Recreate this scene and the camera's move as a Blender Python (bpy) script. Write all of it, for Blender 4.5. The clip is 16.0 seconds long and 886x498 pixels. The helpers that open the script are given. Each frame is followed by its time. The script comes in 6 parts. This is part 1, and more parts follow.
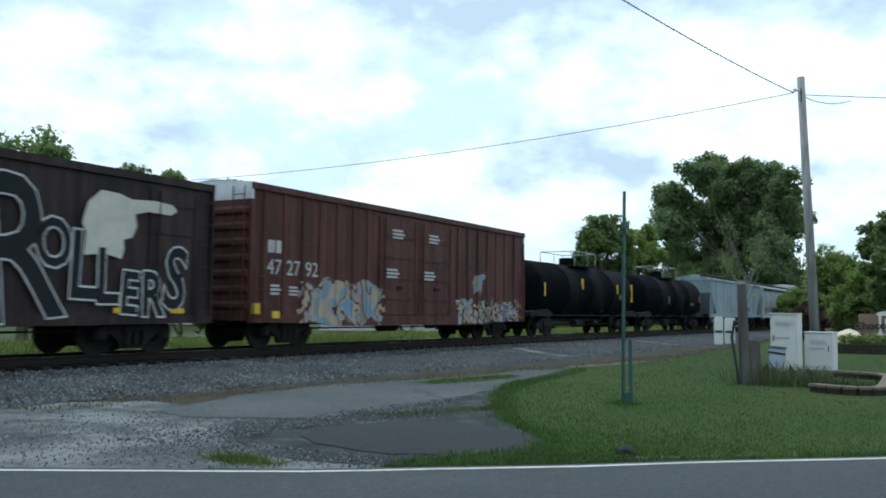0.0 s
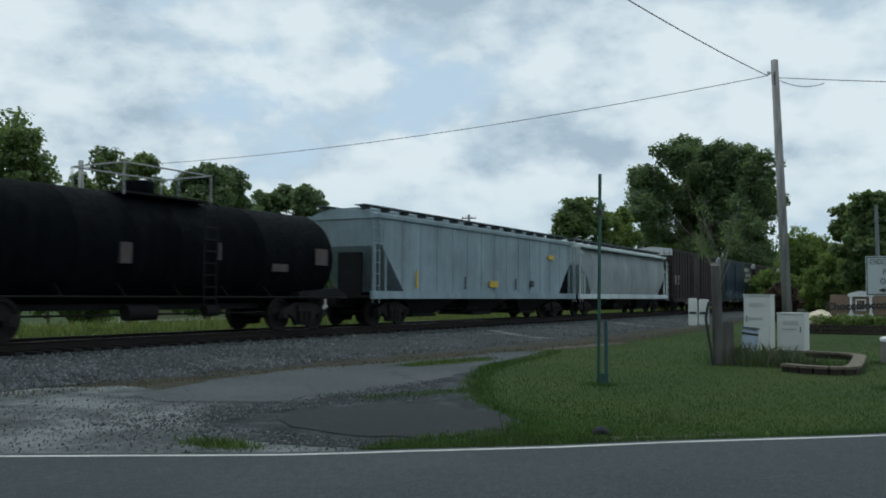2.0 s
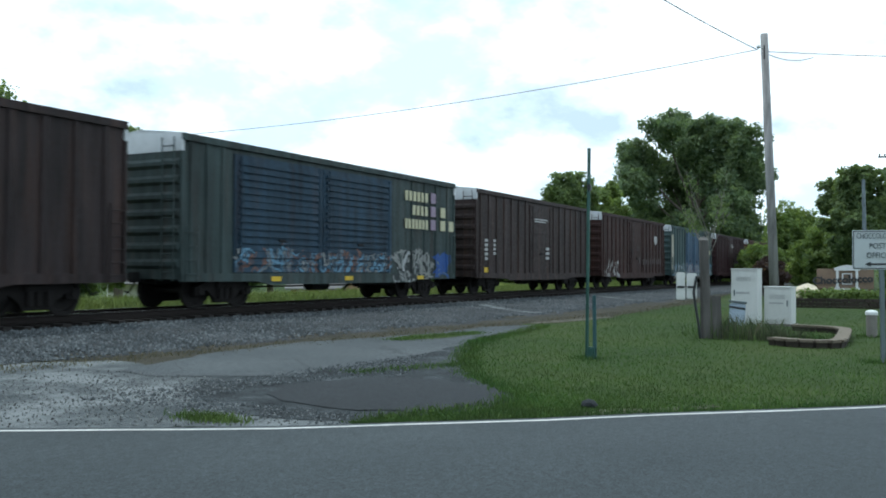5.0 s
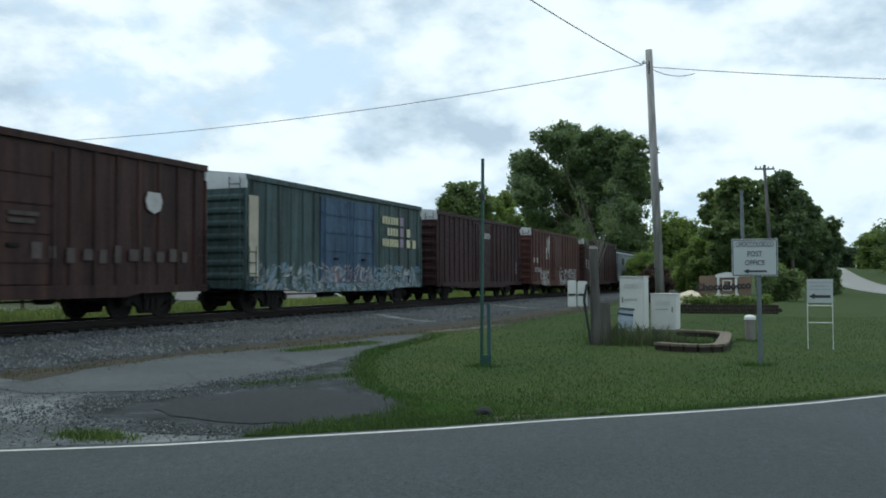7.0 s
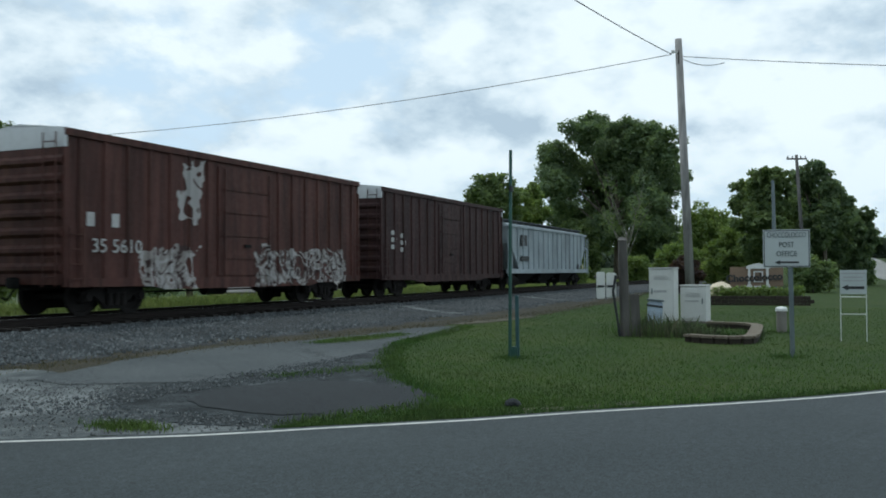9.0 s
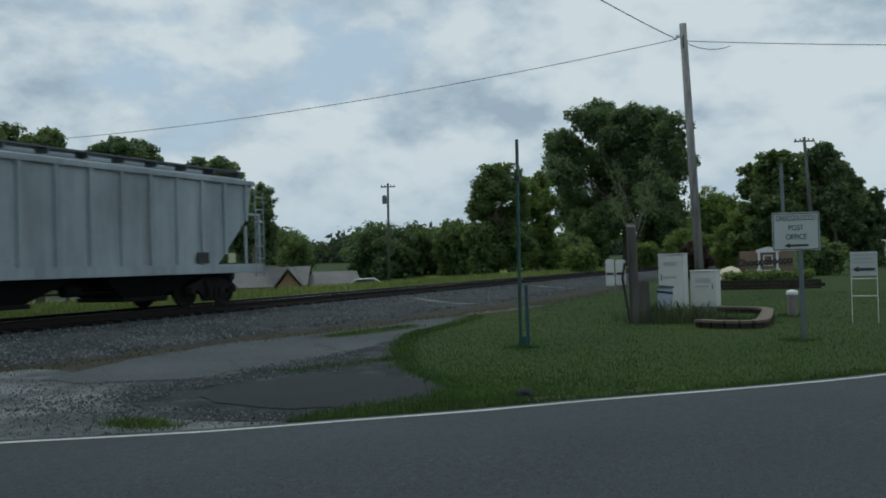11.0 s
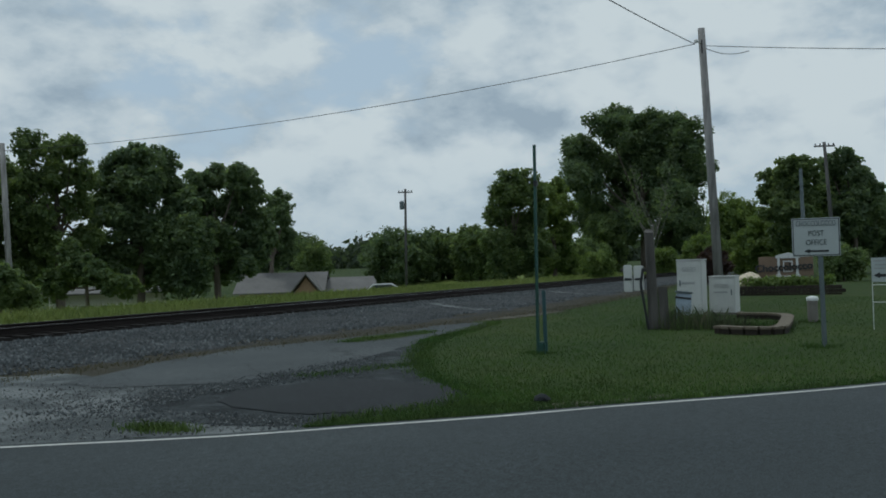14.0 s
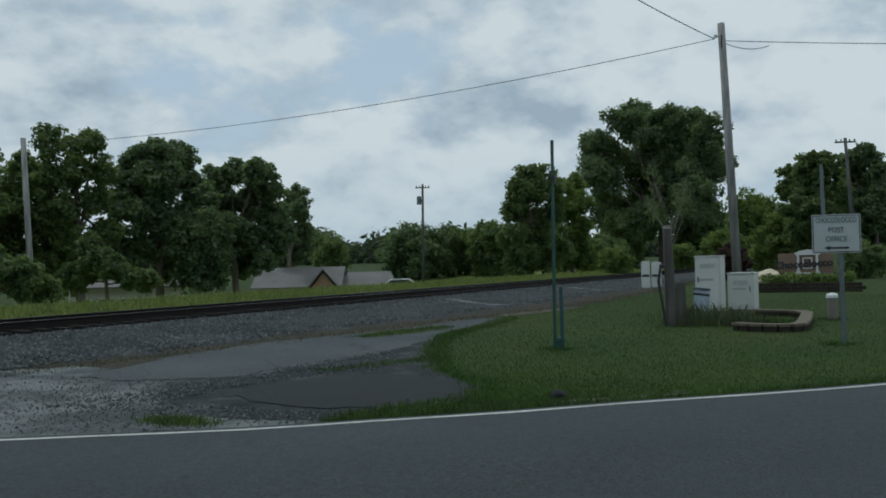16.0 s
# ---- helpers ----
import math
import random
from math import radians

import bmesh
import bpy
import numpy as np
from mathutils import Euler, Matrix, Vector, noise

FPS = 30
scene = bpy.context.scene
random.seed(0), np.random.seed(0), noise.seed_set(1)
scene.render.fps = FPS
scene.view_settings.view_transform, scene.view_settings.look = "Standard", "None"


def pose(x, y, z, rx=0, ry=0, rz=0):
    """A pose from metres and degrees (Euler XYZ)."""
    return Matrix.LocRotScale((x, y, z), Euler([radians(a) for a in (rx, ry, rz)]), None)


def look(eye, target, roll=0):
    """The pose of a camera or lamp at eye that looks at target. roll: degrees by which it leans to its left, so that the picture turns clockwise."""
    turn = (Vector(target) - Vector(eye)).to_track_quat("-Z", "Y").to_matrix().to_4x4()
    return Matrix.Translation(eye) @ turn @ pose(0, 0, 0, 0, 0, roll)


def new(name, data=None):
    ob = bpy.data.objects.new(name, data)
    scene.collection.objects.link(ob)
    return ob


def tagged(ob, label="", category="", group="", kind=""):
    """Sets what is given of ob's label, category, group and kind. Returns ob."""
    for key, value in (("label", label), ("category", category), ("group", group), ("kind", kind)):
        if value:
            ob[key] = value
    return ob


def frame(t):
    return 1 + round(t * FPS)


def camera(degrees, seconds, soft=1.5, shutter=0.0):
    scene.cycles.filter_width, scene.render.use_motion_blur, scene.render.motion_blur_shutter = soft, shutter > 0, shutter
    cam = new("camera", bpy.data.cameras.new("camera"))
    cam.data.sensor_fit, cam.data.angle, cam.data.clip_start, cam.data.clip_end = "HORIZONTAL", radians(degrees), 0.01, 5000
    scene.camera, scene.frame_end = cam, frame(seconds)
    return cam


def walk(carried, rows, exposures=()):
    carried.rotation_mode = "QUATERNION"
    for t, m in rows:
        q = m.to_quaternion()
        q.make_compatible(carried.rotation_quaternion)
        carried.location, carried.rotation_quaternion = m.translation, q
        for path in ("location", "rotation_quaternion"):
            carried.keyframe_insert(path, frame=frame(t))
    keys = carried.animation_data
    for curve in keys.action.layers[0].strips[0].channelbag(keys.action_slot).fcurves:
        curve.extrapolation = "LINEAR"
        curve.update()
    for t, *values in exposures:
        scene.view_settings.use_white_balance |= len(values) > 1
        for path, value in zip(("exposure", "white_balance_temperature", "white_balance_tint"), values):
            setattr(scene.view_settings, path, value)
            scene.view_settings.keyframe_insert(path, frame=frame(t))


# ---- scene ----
LENS = 52.7
EYE = (0.0, 0.0, 1.45)
# seconds, yaw, pitch, roll
PATH = [
    (0.0, -59.63, 4.07, 0.64),
    (0.5, -60.18, 3.94, 0.28),
    (1.0, -60.82, 3.49, -0.24),
    (1.5, -61.01, 3.37, -0.56),
    (2.0, -61.15, 2.99, 0.35),
    (2.5, -60.82, 2.35, 0.74),
    (3.0, -60.98, 2.01, 0.65),
    (5.5, -62.6, 0.8, 0.0),
    (6.0, -65.73, 1.18, -0.16),
    (6.5, -68.04, 1.67, -0.02),
    (7.0, -68.56, 1.97, -0.14),
    (7.5, -67.88, 2.0, -0.05),
    (8.0, -67.3, 1.91, -0.04),
    (8.5, -66.96, 1.65, -0.01),
    (11.0, -66.22, 0.9, -1.59),
    (11.5, -65.63, 1.23, -1.19),
    (12.0, -65.24, 1.53, -1.58),
    (12.5, -65.3, 1.51, -1.94),
    (13.0, -65.28, 1.45, -1.88),
    (13.5, -65.2, 1.3, -1.58),
    (14.0, -65.12, 1.28, -1.54),
    (14.5, -64.94, 1.37, -1.51),
    (15.0, -64.43, 1.17, -1.5),
    (15.5, -64.4, 1.07, -2.08),
    (16.0, -64.02, 1.01, -1.3),
]
cam = camera(LENS, 16.0, soft=1.8, shutter=0.15)


def turned(yaw, pitch, roll):
    """A camera pose at EYE: yaw to the left of +y, pitch up, roll as look() has it."""
    return Matrix.Translation(EYE) @ pose(0, 0, 0, 90 + pitch, 0, yaw) @ pose(0, 0, 0, 0, 0, roll)


EXPOSURES = [(t, e, 5900 if e < 0.0 else 5650, 1.0) for t, e in (
    (0.0, 0.16), (0.7, 0.12), (1.5, -0.18), (2.0, -0.48), (3.0, -0.80), (4.4, -0.2), (5.3, 0.46), (6.0, 0.44), (6.5, 0.22), (7.0, -0.10), (8.0, -0.18),
    (8.6, -0.16), (10.8, -0.70), (12.0, -0.88), (12.5, -0.90), (16.0, -0.78))]
walk(cam, [(t, turned(a, b, c)) for t, a, b, c in PATH], EXPOSURES)

# ---------------------------------------------------------------- world and sun
SUN_FROM = Vector((0.12, 0.30, 0.95)).normalized()


def make_world():
    w = bpy.data.worlds.new("sky")
    scene.world = w
    w.use_nodes = True
    nt = w.node_tree
    nt.nodes.clear()
    N, L = nt.nodes.new, nt.links.new
    out, bg = N("ShaderNodeOutputWorld"), N("ShaderNodeBackground")
    sky = N("ShaderNodeTexSky")
    sky.sky_type, sky.sun_disc = "NISHITA", False
    sky.sun_elevation = math.asin(SUN_FROM.z)
    sky.sun_rotation = math.atan2(SUN_FROM.x, SUN_FROM.y)
    sky.air_density, sky.dust_density = 1.0, 2.0
    tc, sep = N("ShaderNodeTexCoord"), N("ShaderNodeSeparateXYZ")
    L(tc.outputs["Generated"], sep.inputs[0])

    def math_node(op, a, b=None, clamp=False):
        n = N("ShaderNodeMath")
        n.operation, n.use_clamp = op, clamp
        for i, v in enumerate((a, b)):
            if v is None:
                continue
            if isinstance(v, (int, float)):
                n.inputs[i].default_value = v
            else:
                L(v, n.inputs[i])
        return n.outputs[0]

    # the cloud deck: the direction laid on a high flat layer
    up = math_node("ADD", math_node("MAXIMUM", sep.outputs["Z"], 0.0), 0.9)
    comb = N("ShaderNodeCombineXYZ")
    L(math_node("DIVIDE", sep.outputs["X"], up), comb.inputs["X"])
    L(math_node("DIVIDE", sep.outputs["Y"], up), comb.inputs["Y"])
    L(math_node("MULTIPLY", sep.outputs["Z"], 1.3), comb.inputs["Z"])

    def cloud(scale, detail, rough, offset):
        m = N("ShaderNodeMapping")
        m.inputs["Location"].default_value = offset
        L(comb.outputs[0], m.inputs["Vector"])
        n = N("ShaderNodeTexNoise")
        n.inputs["Scale"].default_value, n.inputs["Detail"].default_value, n.inputs["Roughness"].default_value = scale, detail, rough
        n.inputs["Distortion"].default_value = 0.0
        L(m.outputs[0], n.inputs["Vector"])
        return n.outputs["Fac"]

    def ramp(fac, stops):
        r = N("ShaderNodeValToRGB")
        L(fac, r.inputs[0])
        els = r.color_ramp.elements
        while len(els) < len(stops):
            els.new(0.5)
        for e, (p, c) in zip(els, stops):
            e.position, e.color = p, (*c, 1)
        return r.outputs["Color"]

    # heaped clouds: pale where the heap thins out upwards, grey on its underside
    cover = cloud(5.6, 13.0, 0.55, (1.7, 0.4, 0.0))
    above = cloud(5.6, 13.0, 0.55, (1.7, 0.4, 0.075))
    mask = ramp(cover, [(0.35, (0, 0, 0)), (0.44, (1, 1, 1))])
    lit = math_node("ADD", math_node("MULTIPLY", math_node("SUBTRACT", cover, above), 2.1), 0.5)
    broad = cloud(3.2, 8.0, 0.55, (4.1, 2.2, 1.0))
    lit = math_node("ADD", lit, math_node("MULTIPLY", math_node("SUBTRACT", broad, 0.5), 0.9))
    tone = ramp(lit, [(0.22, (4.7, 5.4, 6.2)), (0.40, (6.2, 6.8, 7.4)), (0.52, (7.4, 7.8, 8.2)), (0.70, (8.7, 8.9, 9.0))])
    blue = N("ShaderNodeMix")
    blue.data_type = "RGBA"
    blue.inputs[0].default_value = 0.84
    L(sky.outputs[0], blue.inputs["A"])
    blue.inputs["B"].default_value = (6.5, 7.5, 8.6, 1)
    mix = N("ShaderNodeMix")
    mix.data_type = "RGBA"
    L(mask, mix.inputs[0])
    L(blue.outputs["Result"], mix.inputs["A"])
    L(tone, mix.inputs["B"])
    # haze: the deck melts together towards the horizon
    low = math_node("SUBTRACT", 1.0, math_node("MULTIPLY", math_node("MAXIMUM", sep.outputs["Z"], 0.0), 7.0), True)
    haze = N("ShaderNodeMix")
    haze.data_type = "RGBA"
    L(math_node("MULTIPLY", low, 0.75), haze.inputs[0])
    L(mix.outputs["Result"], haze.inputs["A"])
    haze.inputs["B"].default_value = (6.9, 7.6, 8.1, 1)
    L(haze.outputs["Result"], bg.inputs["Color"])
    bg.inputs["Strength"].default_value = 0.125
    L(bg.outputs[0], out.inputs[0])


make_world()
sun = new("sun", bpy.data.lights.new("sun", "SUN"))
sun.data.energy, sun.data.angle, sun.data.color = 1.6, radians(4.0), (1.0, 0.96, 0.9)
sun.matrix_world = look(SUN_FROM * 200, (0, 0, 0))


# ---------------------------------------------------------------- materials
def material(name):
    m = bpy.data.materials.new(name)
    m.use_nodes = True
    nt = m.node_tree
    return m, nt, nt.nodes["Principled BSDF"]


def node(nt, kind, **values):
    n = nt.nodes.new(kind)
    for k, v in values.items():
        n.inputs[k.replace("_", " ")].default_value = v
    return n


def coords(nt, scale=(1, 1, 1), kind="Object"):
    tc = nt.nodes.new("ShaderNodeTexCoord")
    mp = nt.nodes.new("ShaderNodeMapping")
    mp.inputs["Scale"].default_value = scale
    nt.links.new(tc.outputs[kind], mp.inputs["Vector"])
    return mp.outputs[0]


def noisy(nt, scale, detail=5.0, rough=0.55, stretch=(1, 1, 1)):
    n = node(nt, "ShaderNodeTexNoise", Scale=scale, Detail=detail, Roughness=rough)
    nt.links.new(coords(nt, stretch), n.inputs["Vector"])
    return n.outputs["Fac"]


def ramped(nt, fac, stops, constant=False):
    r = nt.nodes.new("ShaderNodeValToRGB")
    nt.links.new(fac, r.inputs[0])
    els = r.color_ramp.elements
    if constant:
        r.color_ramp.interpolation = "CONSTANT"
    while len(els) < len(stops):
        els.new(0.5)
    for e, (p, c) in zip(els, stops):
        e.position, e.color = p, (*(c if isinstance(c, tuple) else (c, c, c)), 1)
    return r.outputs["Color"]


def mixed(nt, fac, a, b, how="MIX"):
    m = nt.nodes.new("ShaderNodeMix")
    m.data_type, m.blend_type = "RGBA", how
    for key, v in ((0, fac), ("A", a), ("B", b)):
        if isinstance(v, (int, float)):
            m.inputs[key].default_value = v
        elif isinstance(v, tuple):
            m.inputs[key].default_value = (*v, 1)
        else:
            nt.links.new(v, m.inputs[key])
    return m.outputs["Result"]


def bumped(nt, bsdf, fac, strength, distance):
    b = node(nt, "ShaderNodeBump", Strength=strength, Distance=distance)
    nt.links.new(fac, b.inputs["Height"])
    nt.links.new(b.outputs[0], bsdf.inputs["Normal"])


def rough_from(nt, bsdf, fac, lo, hi):
    nt.links.new(ramped(nt, fac, [(0.3, lo), (0.7, hi)]), bsdf.inputs["Roughness"])


def times(c, k):
    return tuple(min(1.0, v * k) for v in c)


def plain(name, colour, rough=0.6, metal=0.0, grain=14.0, spread=0.25, bump=0.15):
    """A worn surface of one colour, varied at two scales."""
    m, nt, b = material(name)
    big, fine = noisy(nt, grain * 0.12, 3), noisy(nt, grain, 6)
    c = ramped(nt, big, [(0.3, times(colour, 1 - spread)), (0.7, times(colour, 1 + spread))])
    c = mixed(nt, 0.5, c, ramped(nt, fine, [(0.3, times(colour, 1 - spread)), (0.7, times(colour, 1 + spread * 0.6))]))
    nt.links.new(c, b.inputs["Base Color"])
    b.inputs["Metallic"].default_value = metal
    b.inputs["Specular IOR Level"].default_value = 0.2 if rough > 0.62 else 0.4
    rough_from(nt, b, fine, rough - 0.12, min(1, rough + 0.1))
    bumped(nt, b, fine, bump, 0.01)
    return m


def car_paint(name, colour, rust=(0.09, 0.045, 0.03), wear=0.5, rough=0.55, tags=(), gloss=0.2, grimy=0.5):
    """Railcar paint: faded patches, rust streaks that run down, road dust. tags: sprayed areas (x0, x1, z0, z1, scale, colours)."""
    m, nt, b = material(name)
    N, L = nt.nodes.new, nt.links.new
    colour = (colour[0] * 0.64, colour[1] * 0.72, colour[2] * 0.75)
    big, fine = noisy(nt, 0.55, 4), noisy(nt, 9.0, 7)
    streak = noisy(nt, 1.6, 6, 0.6, (2.2, 2.2, 0.16))
    c = ramped(nt, big, [(0.3, times(colour, 0.8)), (0.7, times(colour, 1.2))])
    c = mixed(nt, ramped(nt, streak, [(0.50, 0.0), (0.74, wear)]), c, rust)
    c = mixed(nt, ramped(nt, fine, [(0.58, 0.0), (0.72, wear * 0.7)]), c, times(rust, 0.7))
    grime = noisy(nt, 2.4, 7, 0.65, (1.3, 1.3, 0.10))
    c = mixed(nt, 1.0, c, ramped(nt, grime, [(0.36, 1 - grimy), (0.60, 1.0 + grimy * 0.16)]), "MULTIPLY")
    if tags:
        sep = N("ShaderNodeSeparateXYZ")
        L(coords(nt), sep.inputs[0])
        wob = noisy(nt, 1.3, 3)

        def mth(op, a, v, clamp=False):
            n = N("ShaderNodeMath")
            n.operation, n.use_clamp = op, clamp
            for i, q in enumerate((a, v)):
                if isinstance(q, (int, float)):
                    n.inputs[i].default_value = q
                else:
                    L(q, n.inputs[i])
            return n.outputs[0]

        xs = mth("ADD", sep.outputs["X"], mth("MULTIPLY", mth("SUBTRACT", wob, 0.5), 1.6))
        zs = mth("ADD", sep.outputs["Z"], mth("MULTIPLY", mth("SUBTRACT", wob, 0.5), 1.1))
        for x0, x1, z0, z1, size, colours in tags:
            inside = mth("MULTIPLY", mth("GREATER_THAN", xs, x0), mth("LESS_THAN", xs, x1))
            inside = mth("MULTIPLY", inside, mth("MULTIPLY", mth("GREATER_THAN", zs, z0), mth("LESS_THAN", zs, z1)))
            n = node(nt, "ShaderNodeTexNoise", Scale=size, Detail=1.5, Roughness=0.4, Distortion=1.6)
            L(coords(nt, (1.0, 0.0, 0.75)), n.inputs["Vector"])
            k = len(colours)
            spray = N("ShaderNodeValToRGB")
            spray.color_ramp.interpolation = "CONSTANT"
            L(n.outputs["Fac"], spray.inputs[0])
            els = spray.color_ramp.elements
            while len(els) < k:
                els.new(0.5)
            for i, (e, q) in enumerate(zip(els, colours)):
                e.position = 0.0 if i == 0 else 0.36 + 0.28 * (i - 1) / max(1, k - 2)
                e.color = (*(q or (0, 0, 0)), 0.0 if q is None else 1.0)
            hold = mth("MULTIPLY", inside, spray.outputs["Alpha"])
            c = mixed(nt, mth("MULTIPLY", hold, mth("ADD", mth("MULTIPLY", grime, 0.5), 0.33)), c, spray.outputs["Color"])
    L(c, b.inputs["Base Color"])
    rough_from(nt, b, fine, rough - 0.1, rough + 0.2)
    b.inputs["Specular IOR Level"].default_value = gloss
    bumped(nt, b, noisy(nt, 2.2, 3), 0.18, 0.03)
    return m


def foliage(name, colour, dark, warm):
    colour, dark, warm = ((q[0] * 1.06, q[1] * 1.06, q[2] * 1.36) for q in (colour, dark, warm))
    m, nt, b = material(name)
    geo = nt.nodes.new("ShaderNodeNewGeometry")
    c = ramped(nt, geo.outputs["Random Per Island"], [(0.0, dark), (0.55, colour), (1.0, warm)])
    c = mixed(nt, 0.45, c, ramped(nt, noisy(nt, 0.35, 3), [(0.35, dark), (0.68, warm)]))
    nt.links.new(c, b.inputs["Base Color"])
    b.inputs["Roughness"].default_value = 0.55
    b.inputs["Specular IOR Level"].default_value = 0.3
    tr = nt.nodes.new("ShaderNodeBsdfTranslucent")
    nt.links.new(mixed(nt, 1.0, c, (1.0, 1.0, 0.55), "MULTIPLY"), tr.inputs["Color"])
    mx = nt.nodes.new("ShaderNodeMixShader")
    mx.inputs[0].default_value = 0.56
    nt.links.new(b.outputs[0], mx.inputs[1])
    nt.links.new(tr.outputs[0], mx.inputs[2])
    nt.links.new(mx.outputs[0], nt.nodes["Material Output"].inputs[0])
    return m


def bark(name, colour):
    m, nt, b = material(name)
    f = noisy(nt, 6.0, 8, 0.65, (1, 1, 0.15))
    nt.links.new(ramped(nt, f, [(0.3, times(colour, 0.5)), (0.7, times(colour, 1.35))]), b.inputs["Base Color"])
    b.inputs["Roughness"].default_value = 0.9
    bumped(nt, b, f, 0.6, 0.03)
    return m


def ground_cover(name, stops, scale, fine_scale, fine, bump=0.5, rough=0.95):
    """Earth, grass or stone cover: large patches by the stops, broken by fine speckle."""
    m, nt, b = material(name)
    c = ramped(nt, noisy(nt, scale, 6, 0.6), stops)
    sp = noisy(nt, fine_scale, 8, 0.7)
    c = mixed(nt, 1.0, c, ramped(nt, sp, [(0.3, 1 - fine), (0.7, 1.0)]), "MULTIPLY")
    nt.links.new(c, b.inputs["Base Color"])
    b.inputs["Roughness"].default_value = rough
    b.inputs["Specular IOR Level"].default_value = 0.2
    bumped(nt, b, sp, bump, 0.03)
    return m


def asphalt(name, lo, hi, speck=0.35, cracks=True, rough=0.92):
    m, nt, b = material(name)
    c = ramped(nt, noisy(nt, 0.35, 5), [(0.3, lo), (0.7, hi)])
    sp = noisy(nt, 60.0, 4, 0.7)
    c = mixed(nt, 1.0, c, ramped(nt, sp, [(0.3, 1 - speck), (0.72, 1.0 + speck * 0.5)]), "MULTIPLY")
    if cracks:
        v = node(nt, "ShaderNodeTexVoronoi", Scale=0.55)
        v.feature = "DISTANCE_TO_EDGE"
        n = node(nt, "ShaderNodeTexNoise", Scale=1.8, Detail=5.0)
        nt.links.new(coords(nt), n.inputs["Vector"])
        nt.links.new(mixed(nt, 0.25, coords(nt), n.outputs["Color"], "ADD"), v.inputs["Vector"])
        c = mixed(nt, ramped(nt, v.outputs["Distance"], [(0.0, 0.55), (0.010, 0.0)]), c, (0.02, 0.02, 0.02))
    c = mixed(nt, 1.0, c, ramped(nt, noisy(nt, 15.0, 7, 0.8), [(0.34, 0.50), (0.66, 1.12)]), "MULTIPLY")
    nt.links.new(c, b.inputs["Base Color"])
    b.inputs["Roughness"].default_value = rough
    b.inputs["Specular IOR Level"].default_value = 0.25
    bumped(nt, b, sp, 0.35, 0.01)
    return m


def islands(name, stops, rough=0.9):
    """Loose pieces in one mesh, each with its own tone."""
    m, nt, b = material(name)
    geo = nt.nodes.new("ShaderNodeNewGeometry")
    c = ramped(nt, geo.outputs["Random Per Island"], stops)
    c = mixed(nt, 1.0, c, ramped(nt, noisy(nt, 0.5, 4), [(0.3, 0.75), (0.7, 1.0)]), "MULTIPLY")
    nt.links.new(c, b.inputs["Base Color"])
    b.inputs["Roughness"].default_value = rough
    return m


def sward(name, stops, warm):
    """Grass blades: each its own tone, drier in broad patches."""
    m, nt, b = material(name)
    geo = nt.nodes.new("ShaderNodeNewGeometry")
    c = ramped(nt, geo.outputs["Random Per Island"], stops)
    c = mixed(nt, ramped(nt, noisy(nt, 0.28, 5, 0.6), [(0.42, 0.0), (0.70, 0.75)]), c, warm)
    c = mixed(nt, 1.0, c, ramped(nt, noisy(nt, 0.9, 6, 0.65), [(0.34, 0.62), (0.62, 1.0)]), "MULTIPLY")
    nt.links.new(c, b.inputs["Base Color"])
    b.inputs["Roughness"].default_value = 0.75
    return m


def metal(name, colour, rough=0.45):
    return plain(name, colour, rough, 0.7, 20.0, 0.2, 0.08)


def glass(name, tint=(0.05, 0.06, 0.07)):
    m, nt, b = material(name)
    b.inputs["Base Color"].default_value = (*tint, 1)
    b.inputs["Roughness"].default_value = 0.06
    return m


# ---------------------------------------------------------------- building helpers
def empty(name, m, label, category, group=""):
    ob = new(name)
    ob.empty_display_size = 0.2
    ob.matrix_basis = m
    return tagged(ob, label, category, group)


def part(name, shape, mat=None, parent=None, label="", smooth=False, m=None):
    """Links a bmesh or a mesh as one object under a thing or part."""
    if isinstance(shape, bmesh.types.BMesh):
        me = bpy.data.meshes.new(name)
        bmesh.ops.recalc_face_normals(shape, faces=shape.faces)
        shape.to_mesh(me)
        shape.free()
        me.materials.append(mat)
        if smooth:
            me.shade_smooth()
    else:
        me = shape
        if not me.materials:
            me.materials.append(mat)
    ob = new(name, me)
    ob.parent = parent
    if m is not None:
        ob.matrix_basis = m
    if label:
        ob["label"] = label
    return ob


def mesh_from(verts, faces, mat, smooth=False):
    me = bpy.data.meshes.new("mesh")
    me.from_pydata([tuple(v) for v in verts], [], [tuple(f) for f in faces])
    me.materials.append(mat)
    if smooth:
        me.shade_smooth()
    return me


def box(bm, c, s, m=None, bevel=0.0):
    """A box of centre c and size s added to bm."""
    mm = Matrix.Translation(c) @ (m or Matrix()) @ Matrix.Diagonal((*s, 1))
    r = bmesh.ops.create_cube(bm, size=1, matrix=mm)
    if bevel:
        es = list({e for v in r["verts"] for e in v.link_edges})
        bmesh.ops.bevel(bm, geom=es, offset=bevel, segments=2, affect="EDGES")


def span(bm, x0, x1, y0, y1, z0, z1, bevel=0.0):
    box(bm, ((x0 + x1) / 2, (y0 + y1) / 2, (z0 + z1) / 2), (abs(x1 - x0), abs(y1 - y0), abs(z1 - z0)), None, bevel)


def tube(bm, a, b, r0, r1=None, n=8, caps=True):
    """A tapered round bar from a to b."""
    a, b = Vector(a), Vector(b)
    d = b - a
    q = d.to_track_quat("Z", "Y").to_matrix().to_4x4()
    bmesh.ops.create_cone(bm, cap_ends=caps, segments=n, radius1=r0, radius2=r0 if r1 is None else r1, depth=d.length,
                          matrix=Matrix.Translation((a + b) / 2) @ q)


